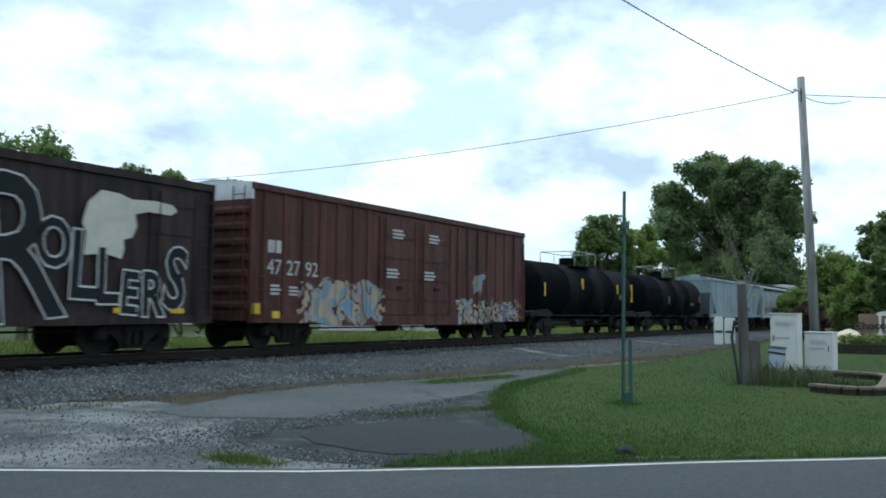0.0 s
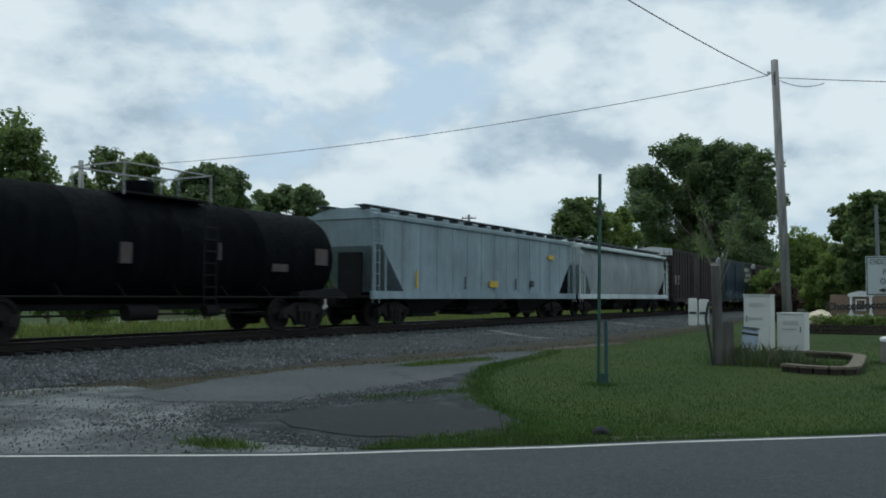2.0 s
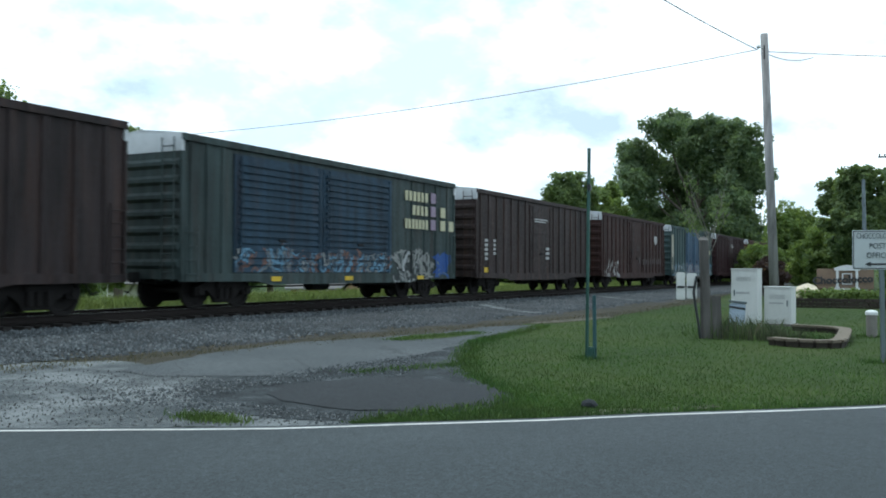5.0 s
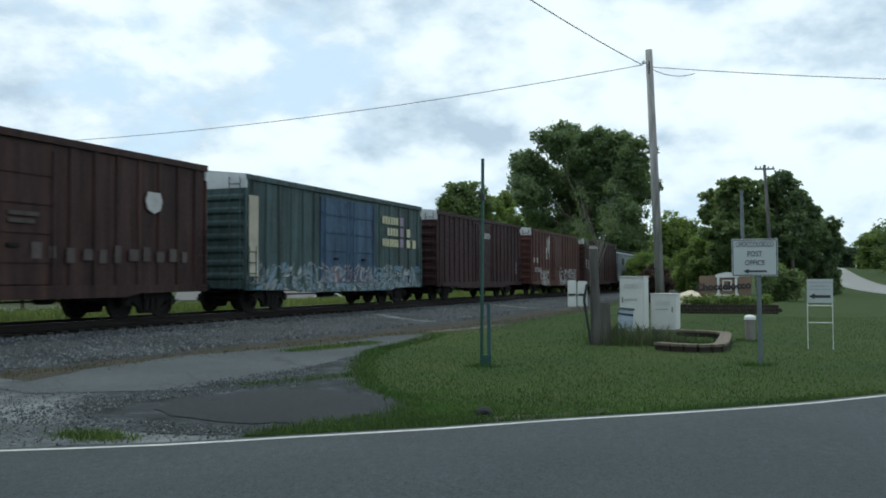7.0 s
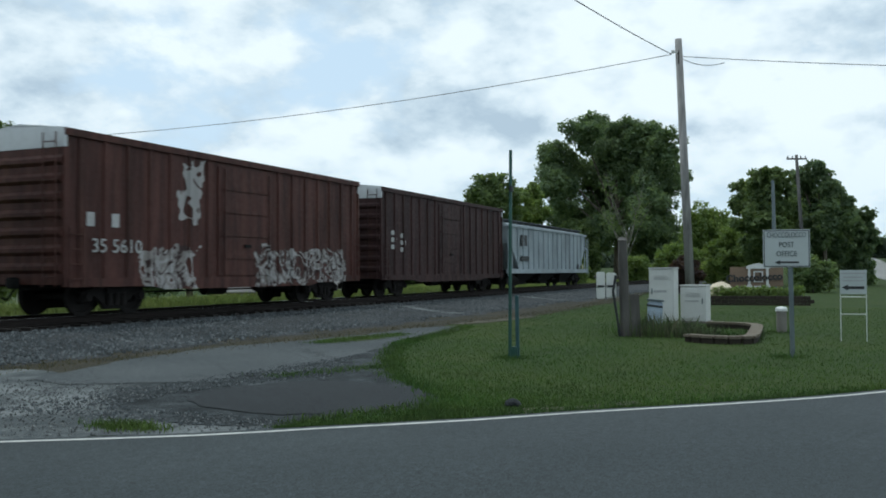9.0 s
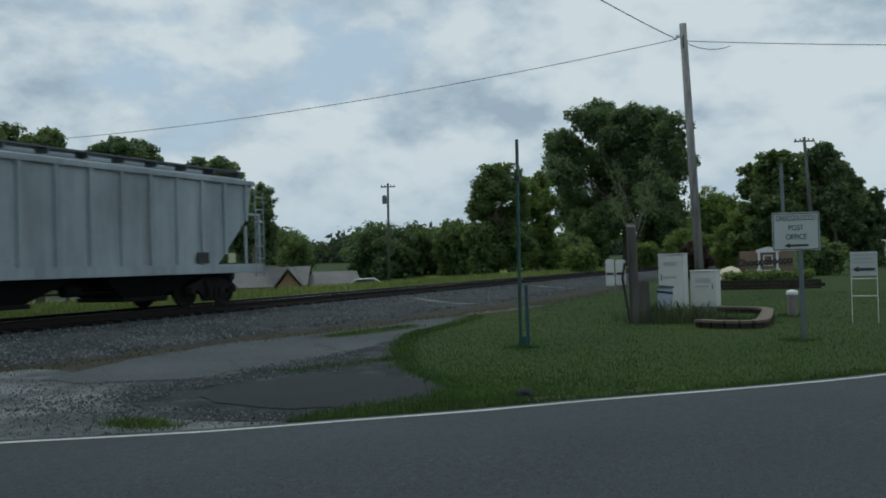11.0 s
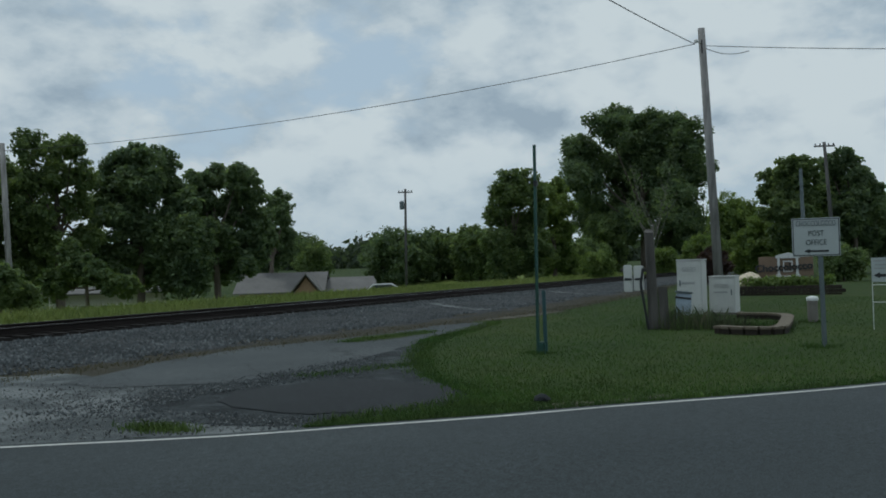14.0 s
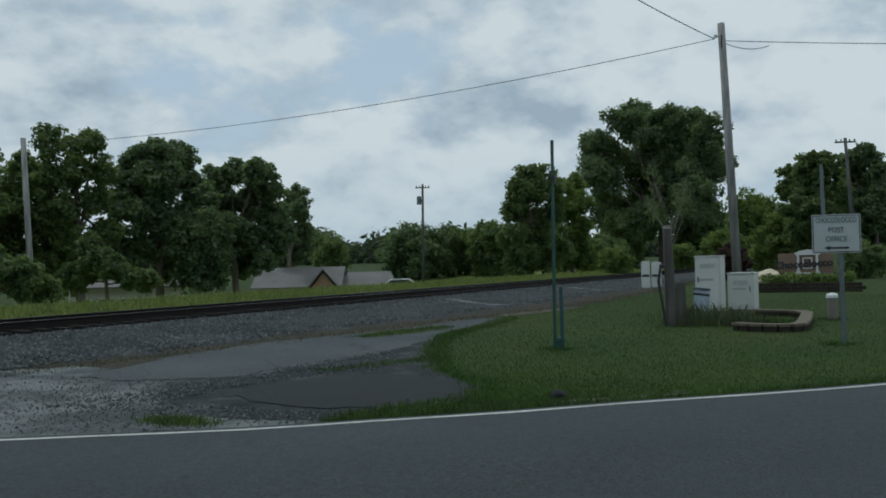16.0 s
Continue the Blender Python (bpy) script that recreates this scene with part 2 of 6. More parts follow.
def lathe(bm, profile, n=24, m=None):
    """Turns a profile of (radius, height) round z."""
    rings = []
    for r, z in profile:
        rings.append([bm.verts.new((m or Matrix()) @ Vector((r * math.cos(2 * math.pi * i / n), r * math.sin(2 * math.pi * i / n), z))) for i in range(n)])
    for a, b in zip(rings, rings[1:]):
        for i in range(n):
            bm.faces.new((a[i], a[(i + 1) % n], b[(i + 1) % n], b[i]))
    for ring in (rings[0], rings[-1]):
        bm.faces.new(ring)


def extruded(bm, outline, y0, y1):
    """A prism: an outline of (x, z) between two y."""
    a = [bm.verts.new((x, y0, z)) for x, z in outline]
    b = [bm.verts.new((x, y1, z)) for x, z in outline]
    bm.faces.new(a), bm.faces.new(b[::-1])
    for i in range(len(a)):
        j = (i + 1) % len(a)
        bm.faces.new((a[i], a[j], b[j], b[i]))


def swept(bm, outline, x0, x1):
    """A prism: an outline of (y, z) between two x."""
    a = [bm.verts.new((x0, y, z)) for y, z in outline]
    b = [bm.verts.new((x1, y, z)) for y, z in outline]
    bm.faces.new(a), bm.faces.new(b[::-1])
    for i in range(len(a)):
        j = (i + 1) % len(a)
        bm.faces.new((a[i], a[j], b[j], b[i]))


def letters(text, size, mat, bold=0.0, depth=0.004):
    """A mesh of lettering in the built-in font: x along, y up, centred."""
    cu = bpy.data.curves.new("letters", "FONT")
    cu.body, cu.size, cu.align_x, cu.align_y = text, size, "CENTER", "CENTER"
    cu.offset, cu.extrude, cu.resolution_u = bold, depth, 3
    ob = bpy.data.objects.new("letters", cu)
    scene.collection.objects.link(ob)
    bpy.context.view_layer.update()
    me = bpy.data.meshes.new_from_object(ob.evaluated_get(bpy.context.evaluated_depsgraph_get()))
    bpy.data.objects.remove(ob)
    me.materials.clear()
    me.materials.append(mat)
    return me


def bar(x0, x1, z0, z1, y, mat, parent, name="marking", label=""):
    bm = bmesh.new()
    span(bm, x0, x1, y - 0.006, y + 0.02, z0, z1)
    return part(name, bm, mat, parent, label)


rnd = random.Random(7)

M = {
    "asphalt": asphalt("road_asphalt", (0.038, 0.049, 0.053), (0.055, 0.068, 0.073), 0.7, False, 0.80),
    "patch": asphalt("patch_asphalt", (0.022, 0.026, 0.029), (0.036, 0.041, 0.045), 0.5, False),
    "drive": asphalt("drive_asphalt", (0.064, 0.074, 0.078), (0.104, 0.116, 0.121), 0.45, True),
    "rubble": ground_cover("dark_rubble", [(0.34, (0.024, 0.029, 0.031)), (0.52, (0.048, 0.056, 0.060)), (0.70, (0.115, 0.130, 0.136))], 1.6, 24.0, 0.6, 0.9),
    "dirt": ground_cover("sandy_dirt", [(0.3, (0.07, 0.065, 0.05)), (0.7, (0.16, 0.145, 0.11))], 1.2, 18.0, 0.5),
    "line": plain("line_paint", (0.46, 0.46, 0.44), 0.7, 0, 9.0, 0.3),
    "grass": ground_cover("grass_ground", [(0.25, (0.022, 0.044, 0.006)), (0.5, (0.034, 0.062, 0.008)), (0.78, (0.066, 0.080, 0.017))], 0.30, 9.0, 0.55),
    "gravel": ground_cover("pale_gravel", [(0.32, (0.044, 0.051, 0.054)), (0.46, (0.094, 0.106, 0.109)), (0.60, (0.205, 0.220, 0.222))], 0.7, 26.0, 0.5),
    "ballast": ground_cover("ballast_bed", [(0.3, (0.048, 0.052, 0.055)), (0.7, (0.085, 0.091, 0.095))], 0.5, 22.0, 0.7, 0.9),
    "fringe": ground_cover("dry_fringe", [(0.3, (0.034, 0.034, 0.024)), (0.7, (0.075, 0.066, 0.046))], 0.9, 14.0, 0.6),
    "stones": islands("ballast_stones", [(0.0, (0.036, 0.042, 0.045)), (0.7, (0.082, 0.093, 0.098)), (1.0, (0.15, 0.165, 0.17))]),
    "pale_stones": islands("pale_stones", [(0.0, (0.05, 0.053, 0.054)), (0.6, (0.12, 0.127, 0.128)), (1.0, (0.23, 0.24, 0.235))]),
    "blades": sward("grass_blades", [(0.0, (0.026, 0.075, 0.006)), (0.6, (0.050, 0.130, 0.010)), (1.0, (0.095, 0.155, 0.022))], (0.110, 0.150, 0.024)),
    "field": sward("field_grass", [(0.0, (0.105, 0.150, 0.028)), (0.6, (0.185, 0.250, 0.048)), (1.0, (0.29, 0.33, 0.09))], (0.25, 0.28, 0.065)),
    "fieldbed": ground_cover("field_bed", [(0.3, (0.10, 0.14, 0.028)), (0.7, (0.18, 0.23, 0.05))], 0.2, 5.0, 0.4),
    "tie": plain("tie_wood", (0.026, 0.023, 0.021), 0.9, 0, 18.0, 0.4, 0.5),
    "rail": metal("rail_steel", (0.032, 0.027, 0.025), 0.7),
    "railtop": metal("rail_head", (0.45, 0.45, 0.46), 0.25),
    "iron": plain("black_iron", (0.012, 0.012, 0.012), 0.8, 0.0, 12.0, 0.4, 0.3),
    "wheel": plain("wheel_steel", (0.018, 0.016, 0.015), 0.75, 0.1, 16.0, 0.4, 0.2),
    "yellow": plain("yellow_film", (0.55, 0.38, 0.02), 0.4, 0, 20.0, 0.2),
    "white": plain("white_stencil", (0.42, 0.42, 0.41), 0.6, 0, 18.0, 0.25),
    "faded": plain("faded_stencil", (0.085, 0.070, 0.066), 0.7, 0, 6.0, 0.5),
    "cream": plain("cream_stencil", (0.48, 0.46, 0.30), 0.6, 0, 18.0, 0.2),
    "lilac": plain("lilac_stencil", (0.26, 0.20, 0.27), 0.6, 0, 18.0, 0.2),
    "galv": plain("galvanised_roof", (0.50, 0.52, 0.53), 0.5, 0.3, 6.0, 0.2),
    "pole": bark("pole_wood", (0.24, 0.235, 0.23)),
    "oldwood": bark("weathered_wood", (0.085, 0.080, 0.074)),
    "darkpole": bark("dark_pole_wood", (0.075, 0.074, 0.072)),
    "capstone": plain("cap_stone", (0.15, 0.128, 0.098), 0.9, 0, 9.0, 0.35, 0.4),
    "bark": bark("bark", (0.12, 0.10, 0.08)),
    "deadwood": bark("dead_wood", (0.20, 0.19, 0.16)),
    "greensteel": plain("green_steel", (0.030, 0.085, 0.068), 0.5, 0.2, 12.0, 0.35),
    "cabinet": plain("cabinet_enamel", (0.56, 0.57, 0.55), 0.45, 0, 10.0, 0.10, 0.05),
    "wire": plain("wire_jacket", (0.05, 0.05, 0.055), 0.6, 0, 8.0, 0.1),
    "signface": plain("sign_sheeting", (0.42, 0.46, 0.46), 0.4, 0, 10.0, 0.08, 0.03),
    "faded_ink": plain("faded_sign_ink", (0.09, 0.11, 0.11), 0.5, 0, 12.0, 0.2),
    "ink": plain("sign_ink", (0.025, 0.028, 0.03), 0.5, 0, 12.0, 0.2),
    "signpost": plain("post_steel", (0.14, 0.17, 0.18), 0.5, 0.5, 14.0, 0.3),
    "concrete": plain("concrete", (0.185, 0.175, 0.155), 0.9, 0, 12.0, 0.25, 0.4),
    "brick": plain("wall_stone", (0.040, 0.033, 0.027), 0.9, 0, 9.0, 0.45, 0.5),
    "brownboard": plain("brown_board", (0.20, 0.145, 0.105), 0.7, 0, 8.0, 0.2),
    "whitewood": plain("white_painted_wood", (0.62, 0.63, 0.63), 0.5, 0, 8.0, 0.1),
    "bluetint": plain("blue_plastic", (0.36, 0.43, 0.52), 0.5, 0, 8.0, 0.2),
    "tan": plain("tan_stone", (0.55, 0.48, 0.36), 0.8, 0, 6.0, 0.2, 0.4),
    "leaf_oak": foliage("oak_leaves", (0.125, 0.188, 0.080), (0.072, 0.114, 0.052), (0.215, 0.280, 0.110)),
    "leaf_mid": foliage("mid_leaves", (0.135, 0.200, 0.068), (0.076, 0.120, 0.044), (0.225, 0.285, 0.092)),
    "leaf_light": foliage("light_leaves", (0.160, 0.235, 0.056), (0.088, 0.140, 0.036), (0.250, 0.315, 0.080)),
    "leaf_far": foliage("far_leaves", (0.060, 0.090, 0.045), (0.035, 0.055, 0.030), (0.095, 0.125, 0.060)),
    "leaf_red": foliage("red_leaves", (0.060, 0.035, 0.030), (0.030, 0.022, 0.020), (0.090, 0.060, 0.035)),
    "houseroof": plain("shingle_roof", (0.16, 0.155, 0.15), 0.9, 0, 5.0, 0.25, 0.4),
    "brickhouse": plain("house_brick", (0.30, 0.20, 0.14), 0.9, 0, 6.0, 0.3, 0.4),
    "siding": plain("pale_siding", (0.55, 0.54, 0.51), 0.7, 0, 3.0, 0.12, 0.2),
    "grating": plain("steel_grating", (0.11, 0.12, 0.125), 0.6, 0.3, 10.0, 0.25),
    "palegrey": plain("pale_grey_ink", (0.36, 0.37, 0.37), 0.6, 0, 10.0, 0.2),
    # the road's asphalt again, lightened to stand for sun glare
    "farroad": asphalt("glare_road", (0.24, 0.24, 0.23), (0.32, 0.32, 0.30), 0.3, False),
    "pane": glass("dark_pane"),
    "carpaint": plain("white_car_paint", (0.72, 0.73, 0.74), 0.25, 0, 3.0, 0.05, 0.02),
    "rubber": plain("rubber", (0.02, 0.02, 0.02), 0.8, 0, 10.0, 0.3),
}

# ---------------------------------------------------------------- ground
TRACK_Y, RAIL_Z, SPEED = 18.3, 0.38, 21.6


def smooth(a, b, v):
    k = min(1.0, max(0.0, (v - a) / (b - a)))
    return k * k * (3 - 2 * k)


def height(x, y):
    """The lie of the land: level by the road, a step for the track bed, a fall beyond it, a rise along the road."""
    h = 0.10 * smooth(21.0, 24.0, y) - 2.3 * smooth(27.0, 41.0, y) * (1 - smooth(75.0, 120.0, x))
    h += 3.6 * smooth(85.0, 270.0, x) * (1 - smooth(-2.0, 14.0, y))
    h += 3.0 * smooth(150.0, 500.0, math.hypot(x, y))
    return h


def lofted(xs, ys, lift, mat, keep=None):
    """A sheet over the land on a grid of xs and ys."""
    idx, verts, faces = {}, [], []
    for i, x in enumerate(xs):
        for j, y in enumerate(ys):
            idx[i, j] = len(verts)
            verts.append((x, y, height(x, y) + lift))
    for i in range(len(xs) - 1):
        for j in range(len(ys) - 1):
            faces.append((idx[i, j], idx[i + 1, j], idx[i + 1, j + 1], idx[i, j + 1]))
    return mesh_from(verts, faces, mat, True)


def steps(*runs):
    out = []
    for a, b, n in runs:
        out += [a + (b - a) * i / n for i in range(n)]
    return out + [runs[-1][1]]


ground = part("ground", lofted(steps((-900, -60, 14), (-60, 60, 60), (60, 300, 60), (300, 1500, 20)),
                               steps((-900, -40, 14), (-40, 70, 80), (70, 200, 26), (200, 1300, 18)), 0.0, M["grass"]), None)
tagged(ground, "mown green grass ground that runs to the horizon", "ground", kind="structure")


def blob_sheet(name, outline, lift, mat, label, category, jag=0.25, seed=1, kind="structure"):
    """A flat patch with a ragged rim on the ground; outline is a short polygon."""
    r = random.Random(seed)
    pts = []
    for (ax, ay), (bx, by) in zip(outline, outline[1:] + outline[:1]):
        n = max(2, int(math.hypot(bx - ax, by - ay) / 0.35))
        for i in range(n):
            k = i / n
            pts.append((ax + (bx - ax) * k + r.uniform(-jag, jag), ay + (by - ay) * k + r.uniform(-jag, jag)))
    bm = bmesh.new()
    f = bm.faces.new([bm.verts.new((x, y, height(x, y) + lift)) for x, y in pts])
    bmesh.ops.triangulate(bm, faces=[f])
    return tagged(part(name, bm, mat), label, category, kind=kind)


# the road's grass-side edge, and its surface to the other side
EDGE = [(-6.0, 26.0), (0.0, 15.2), (2.6, 11.1), (5.0, 7.22), (5.6, 6.28), (6.35, 5.10), (7.1, 4.22), (8.0, 3.14), (8.85, 2.28), (10.35, 0.58), (11.8, -0.74), (14.8, -2.9), (20.0, -5.4),
        (33.0, -8.3), (58.0, -9.3), (87.0, -7.8), (140.0, -5.6), (250.0, -6.5), (330.0, -9.0)]


def along(line, step):
    """Points along a line smoothed through its corners, with the way to the left at each."""
    pts = [Vector((*p, 0)) for p in line]
    out = []
    for i in range(len(pts) - 1):
        p0, p1, p2, p3 = pts[max(0, i - 1)], pts[i], pts[i + 1], pts[min(len(pts) - 1, i + 2)]
        n = max(2, int((p2 - p1).length / step))
        for k in range(n):
            u = k / n
            out.append(0.5 * ((2 * p1) + (p2 - p0) * u + (2 * p0 - 5 * p1 + 4 * p2 - p3) * u * u + (3 * p1 - p0 - 3 * p2 + p3) * u ** 3))
    out.append(pts[-1])
    res = []
    for i, p in enumerate(out):
        d = (out[min(len(out) - 1, i + 1)] - out[max(0, i - 1)]).normalized()
        res.append((p, Vector((-d.y, d.x, 0))))
    return res


def strip(line, step, offsets, lift, mat):
    rows = along(line, step)
    verts, faces, k = [], [], len(offsets)
    for p, left in rows:
        for o, dz in offsets:
            q = p + left * o
            verts.append((q.x, q.y, height(q.x, q.y) + lift + dz))
    for i in range(len(rows) - 1):
        for j in range(k - 1):
            a = i * k + j
            faces.append((a, a + 1, a + k + 1, a + k))
    return mesh_from(verts, faces, mat, True)


road = part("road", strip(EDGE[:16], 1.2, [(0.22, -0.03), (0.16, 0.0), (-2.0, 0.03), (-5.0, 0.05), (-9.5, 0.03), (-14.0, 0.0)], 0.027, M["asphalt"]))
tagged(road, "worn grey asphalt road with a painted edge line", "road", kind="structure")
# sun glare on the distant asphalt is put into this strip's pale colour
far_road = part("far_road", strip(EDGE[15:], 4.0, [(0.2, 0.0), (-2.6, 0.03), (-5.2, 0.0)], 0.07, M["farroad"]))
tagged(far_road, "far stretch of the road climbing away, coloured pale for sun glare", "road", kind="structure")
line = part("edge_line", strip(EDGE, 0.6, [(0.045, 0.0), (-0.04, 0.002)], 0.031, M["line"]))
tagged(line, "thin worn white line along the road's edge", "road marking", kind="structure")

blob_sheet("gravel_apron", [(-2.0, 18.0), (4.86, 7.75), (5.6, 6.55), (6.4, 5.35), (7.0, 4.62), (7.44, 4.75), (8.0, 5.5), (8.8, 7.2), (9.8, 8.6), (9.8, 11.2), (8.6, 12.6), (4.0, 14.0)], 0.012, M["gravel"],
           "pale crushed gravel beside the road", "gravel", 0.16, 2)
blob_sheet("rubble", [(7.0, 6.5), (7.7, 7.4), (8.7, 8.1), (9.5, 7.9), (10.8, 7.8), (12.3, 7.7), (14.2, 7.9), (16.3, 8.0), (14.15, 7.08), (12.07, 6.08), (11.0, 5.45), (10.1, 4.6), (9.48, 4.06), (8.78, 3.9), (8.02, 4.28), (7.3, 4.7), (6.75, 5.7)],
           0.016, M["rubble"], "dark broken stone rubble between drive and road", "rubble", 0.14, 7)
blob_sheet("drive", [(8.75, 9.1), (9.0, 10.0), (9.8, 10.2), (11.9, 10.75), (14.4, 10.75), (16.3, 10.15), (18.1, 9.75), (20.6, 9.75), (22.0, 9.05), (20.9, 8.45), (19.1, 8.35), (17.2, 8.3), (15.9, 7.95), (14.1, 7.62), (12.3, 7.42),
                     (11.5, 7.5), (10.7, 7.52), (9.6, 7.68), (9.2, 8.25)], 0.020, M["drive"], "grey worn asphalt drive beside the track", "drive", 0.07, 3)
blob_sheet("asphalt_patch", [(8.80, 7.05), (9.6, 6.72), (10.2, 6.15), (10.35, 5.5), (10.05, 4.9), (9.45, 4.25), (8.76, 4.1), (8.08, 4.42), (7.70, 4.80), (7.55, 5.4), (7.8, 6.2), (8.2, 6.7)], 0.024, M["patch"],
           "dark patch of broken asphalt at the grass edge", "asphalt patch", 0.10, 4)
blob_sheet("dry_verge", [(8.0, 12.6), (8.8, 10.0), (10.8, 10.1), (12.5, 10.3), (15.0, 10.3), (19.0, 9.6), (22.4, 9.4), (26.5, 8.7), (29.0, 8.7), (46.0, 9.2), (70.0, 12.4), (70.0, 14.0), (8.0, 14.0)], 0.008, M["fringe"],
           "dry brown dirt along the foot of the ballast", "verge", 0.16, 5)
blob_sheet("grass_strip", [(15.5, 9.25), (16.1, 9.75), (17.2, 9.85), (17.8, 9.5), (18.8, 9.2), (18.0, 8.7), (16.5, 8.95)], 0.026, M["grass"],
           "narrow strip of grass in the drive", "grass", 0.10, 6)
blob_sheet("sandy_scar", [(8.55, 2.92), (9.1, 2.42), (9.75, 1.85), (9.95, 1.95), (9.3, 2.65), (8.75, 3.1)], 0.014, M["dirt"], "bare sandy scar in the grass by the road", "bare earth", 0.06, 8)
blob_sheet("sandy_path", [(22.6, 9.2), (24.5, 8.7), (27.5, 8.35), (27.2, 8.75), (24.6, 9.3), (23.0, 9.6)], 0.016, M["dirt"], "pale bare strip beside the ballast", "bare earth", 0.10, 9)
field = part("field", lofted(steps((-60, 160, 110)), steps((20.6, 60, 20)), 0.03, M["fieldbed"]))
tagged(field, "bright unmown field beyond the track", "field", kind="structure")


# ---------------------------------------------------------------- track
def ballast_z(y):
    """Height of the stone bed across the track."""
    d = abs(y - TRACK_Y)
    if d < 1.75:
        return 0.12
    return max(0.0, 0.12 - 0.12 * (d - 1.75) / 4.2) if y < TRACK_Y else max(0.0, 0.12 - 0.35 * (d - 1.75))


ys = [11.9, 12.4, 13.2, 14.2, 15.2, 16.0, 16.55, 18.3, 20.05, 20.4, 20.7]
xs = steps((-80, 0, 20), (0, 60, 60), (60, 420, 60))
verts, faces = [], []
for x in xs:
    for j, y in enumerate(ys):
        jig = rnd.uniform(-0.25, 0.25) if j == 0 else 0.0
        near = (0.45 * smooth(9, 13, x) + 0.75 * smooth(13, 26, x)) if j < 5 else 0.0
        verts.append((x, y + jig - near + (rnd.uniform(-0.1, 0.1) if j else 0), ballast_z(y) + (rnd.uniform(-0.012, 0.02) if 0 < j < 10 else 0.012)))
for i in range(len(xs) - 1):
    for j in range(len(ys) - 1):
        a, k = i * len(ys) + j, len(ys)
        faces.append((a, a + 1, a + k + 1, a + k))
tagged(part("ballast_bed", mesh_from(verts, faces, M["ballast"])), "grey crushed stone ballast bank under the track", "ballast", kind="structure")


def scattered_stones(n, place, sizes, mat, seed):
    """Loose angular stones as one mesh."""
    r = np.random.default_rng(seed)
    base = np.array([(1, 0, 0), (-1, 0, 0), (0, 1, 0), (0, -1, 0), (0, 0, 1), (0, 0, -0.6)], float)
    tri = np.array([(0, 2, 4), (2, 1, 4), (1, 3, 4), (3, 0, 4), (2, 0, 5), (1, 2, 5), (3, 1, 5), (0, 3, 5)])
    pts = np.array([place(r) for _ in range(n)])
    size = r.uniform(*sizes, (n, 1, 1)) * r.uniform(0.6, 1.2, (n, 6, 1))
    a = r.uniform(0, 6.28, n)
    b = base[None] * size * r.uniform(0.6, 1.1, (n, 1, 3))
    x = b[..., 0] * np.cos(a)[:, None] - b[..., 1] * np.sin(a)[:, None]
    y = b[..., 0] * np.sin(a)[:, None] + b[..., 1] * np.cos(a)[:, None]
    v = np.stack([x, y, b[..., 2]], -1) + pts[:, None]
    f = (tri[None] + 6 * np.arange(n)[:, None, None]).reshape(-1, 3)
    return mesh_from(v.reshape(-1, 3).tolist(), f.tolist(), mat)


def on_bank(r):
    x = 6 + 60 * r.random() ** 1.7
    y = r.uniform(11.9, 16.9) - (0.4 * smooth(9, 13, x) + 0.7 * smooth(13, 26, x)) * r.random()
    return x, y, ballast_z(y) + 0.02


def on_apron(r):
    while True:
        x, y = r.uniform(4.6, 9.0), r.uniform(4.8, 11.6)
        low = np.interp(x, [p[0] for p in EDGE], [p[1] for p in EDGE])
        if y > low + 0.25 + 0.5 * r.random() and math.hypot(x - 7.6, y - 7.4) < 3.4 * r.random() + 0.3 and (x < 7.4 or y > 7.2):
            return x, y, 0.02


def on_rubble(r):
    while True:
        x, y = r.uniform(6.8, 14.0), r.uniform(4.6, 8.2)
        if 0.42 * (x - 7.0) + 4.75 < y < 8.0 - 0.09 * (x - 8.0) and not (7.5 < x < 10.4 and y < 7.1 - 0.35 * max(0.0, x - 8.8)):
            return x, y, 0.022


tagged(part("ballast_stones", scattered_stones(24000, on_bank, (0.028, 0.060), M["stones"], 3)), "loose grey ballast stones on the bank", "ballast", kind="stuff")
tagged(part("rubble_stones", scattered_stones(1700, on_rubble, (0.010, 0.030), M["stones"], 5)), "loose dark rubble stones beside the drive", "rubble", kind="stuff")
tagged(part("gravel_stones", scattered_stones(3200, on_apron, (0.006, 0.020), M["pale_stones"], 4)), "loose pale gravel stones by the road", "gravel", kind="stuff")

for name_, line_ in (("a", [(31.5, 15.2), (29.6, 13.4), (28.0, 11.4)]), ("b", [(46.0, 15.4), (43.5, 13.0), (42.0, 11.6)])):
    vs, fs = [], []
    pts_ = along(line_, 0.5)
    for q_, n_ in pts_:
        for o_ in (-0.28, 0.28):
            w_ = q_ + n_ * (o_ + rnd.uniform(-0.06, 0.06))
            vs.append((w_.x, w_.y, ballast_z(w_.y) + 0.045))
    for i in range(len(pts_) - 1):
        fs.append((2 * i, 2 * i + 1, 2 * i + 3, 2 * i + 2))
    tagged(part("gravel_track", mesh_from(vs, fs, M["gravel"])), "pale strip of fine gravel across the ballast", "gravel", kind="structure")

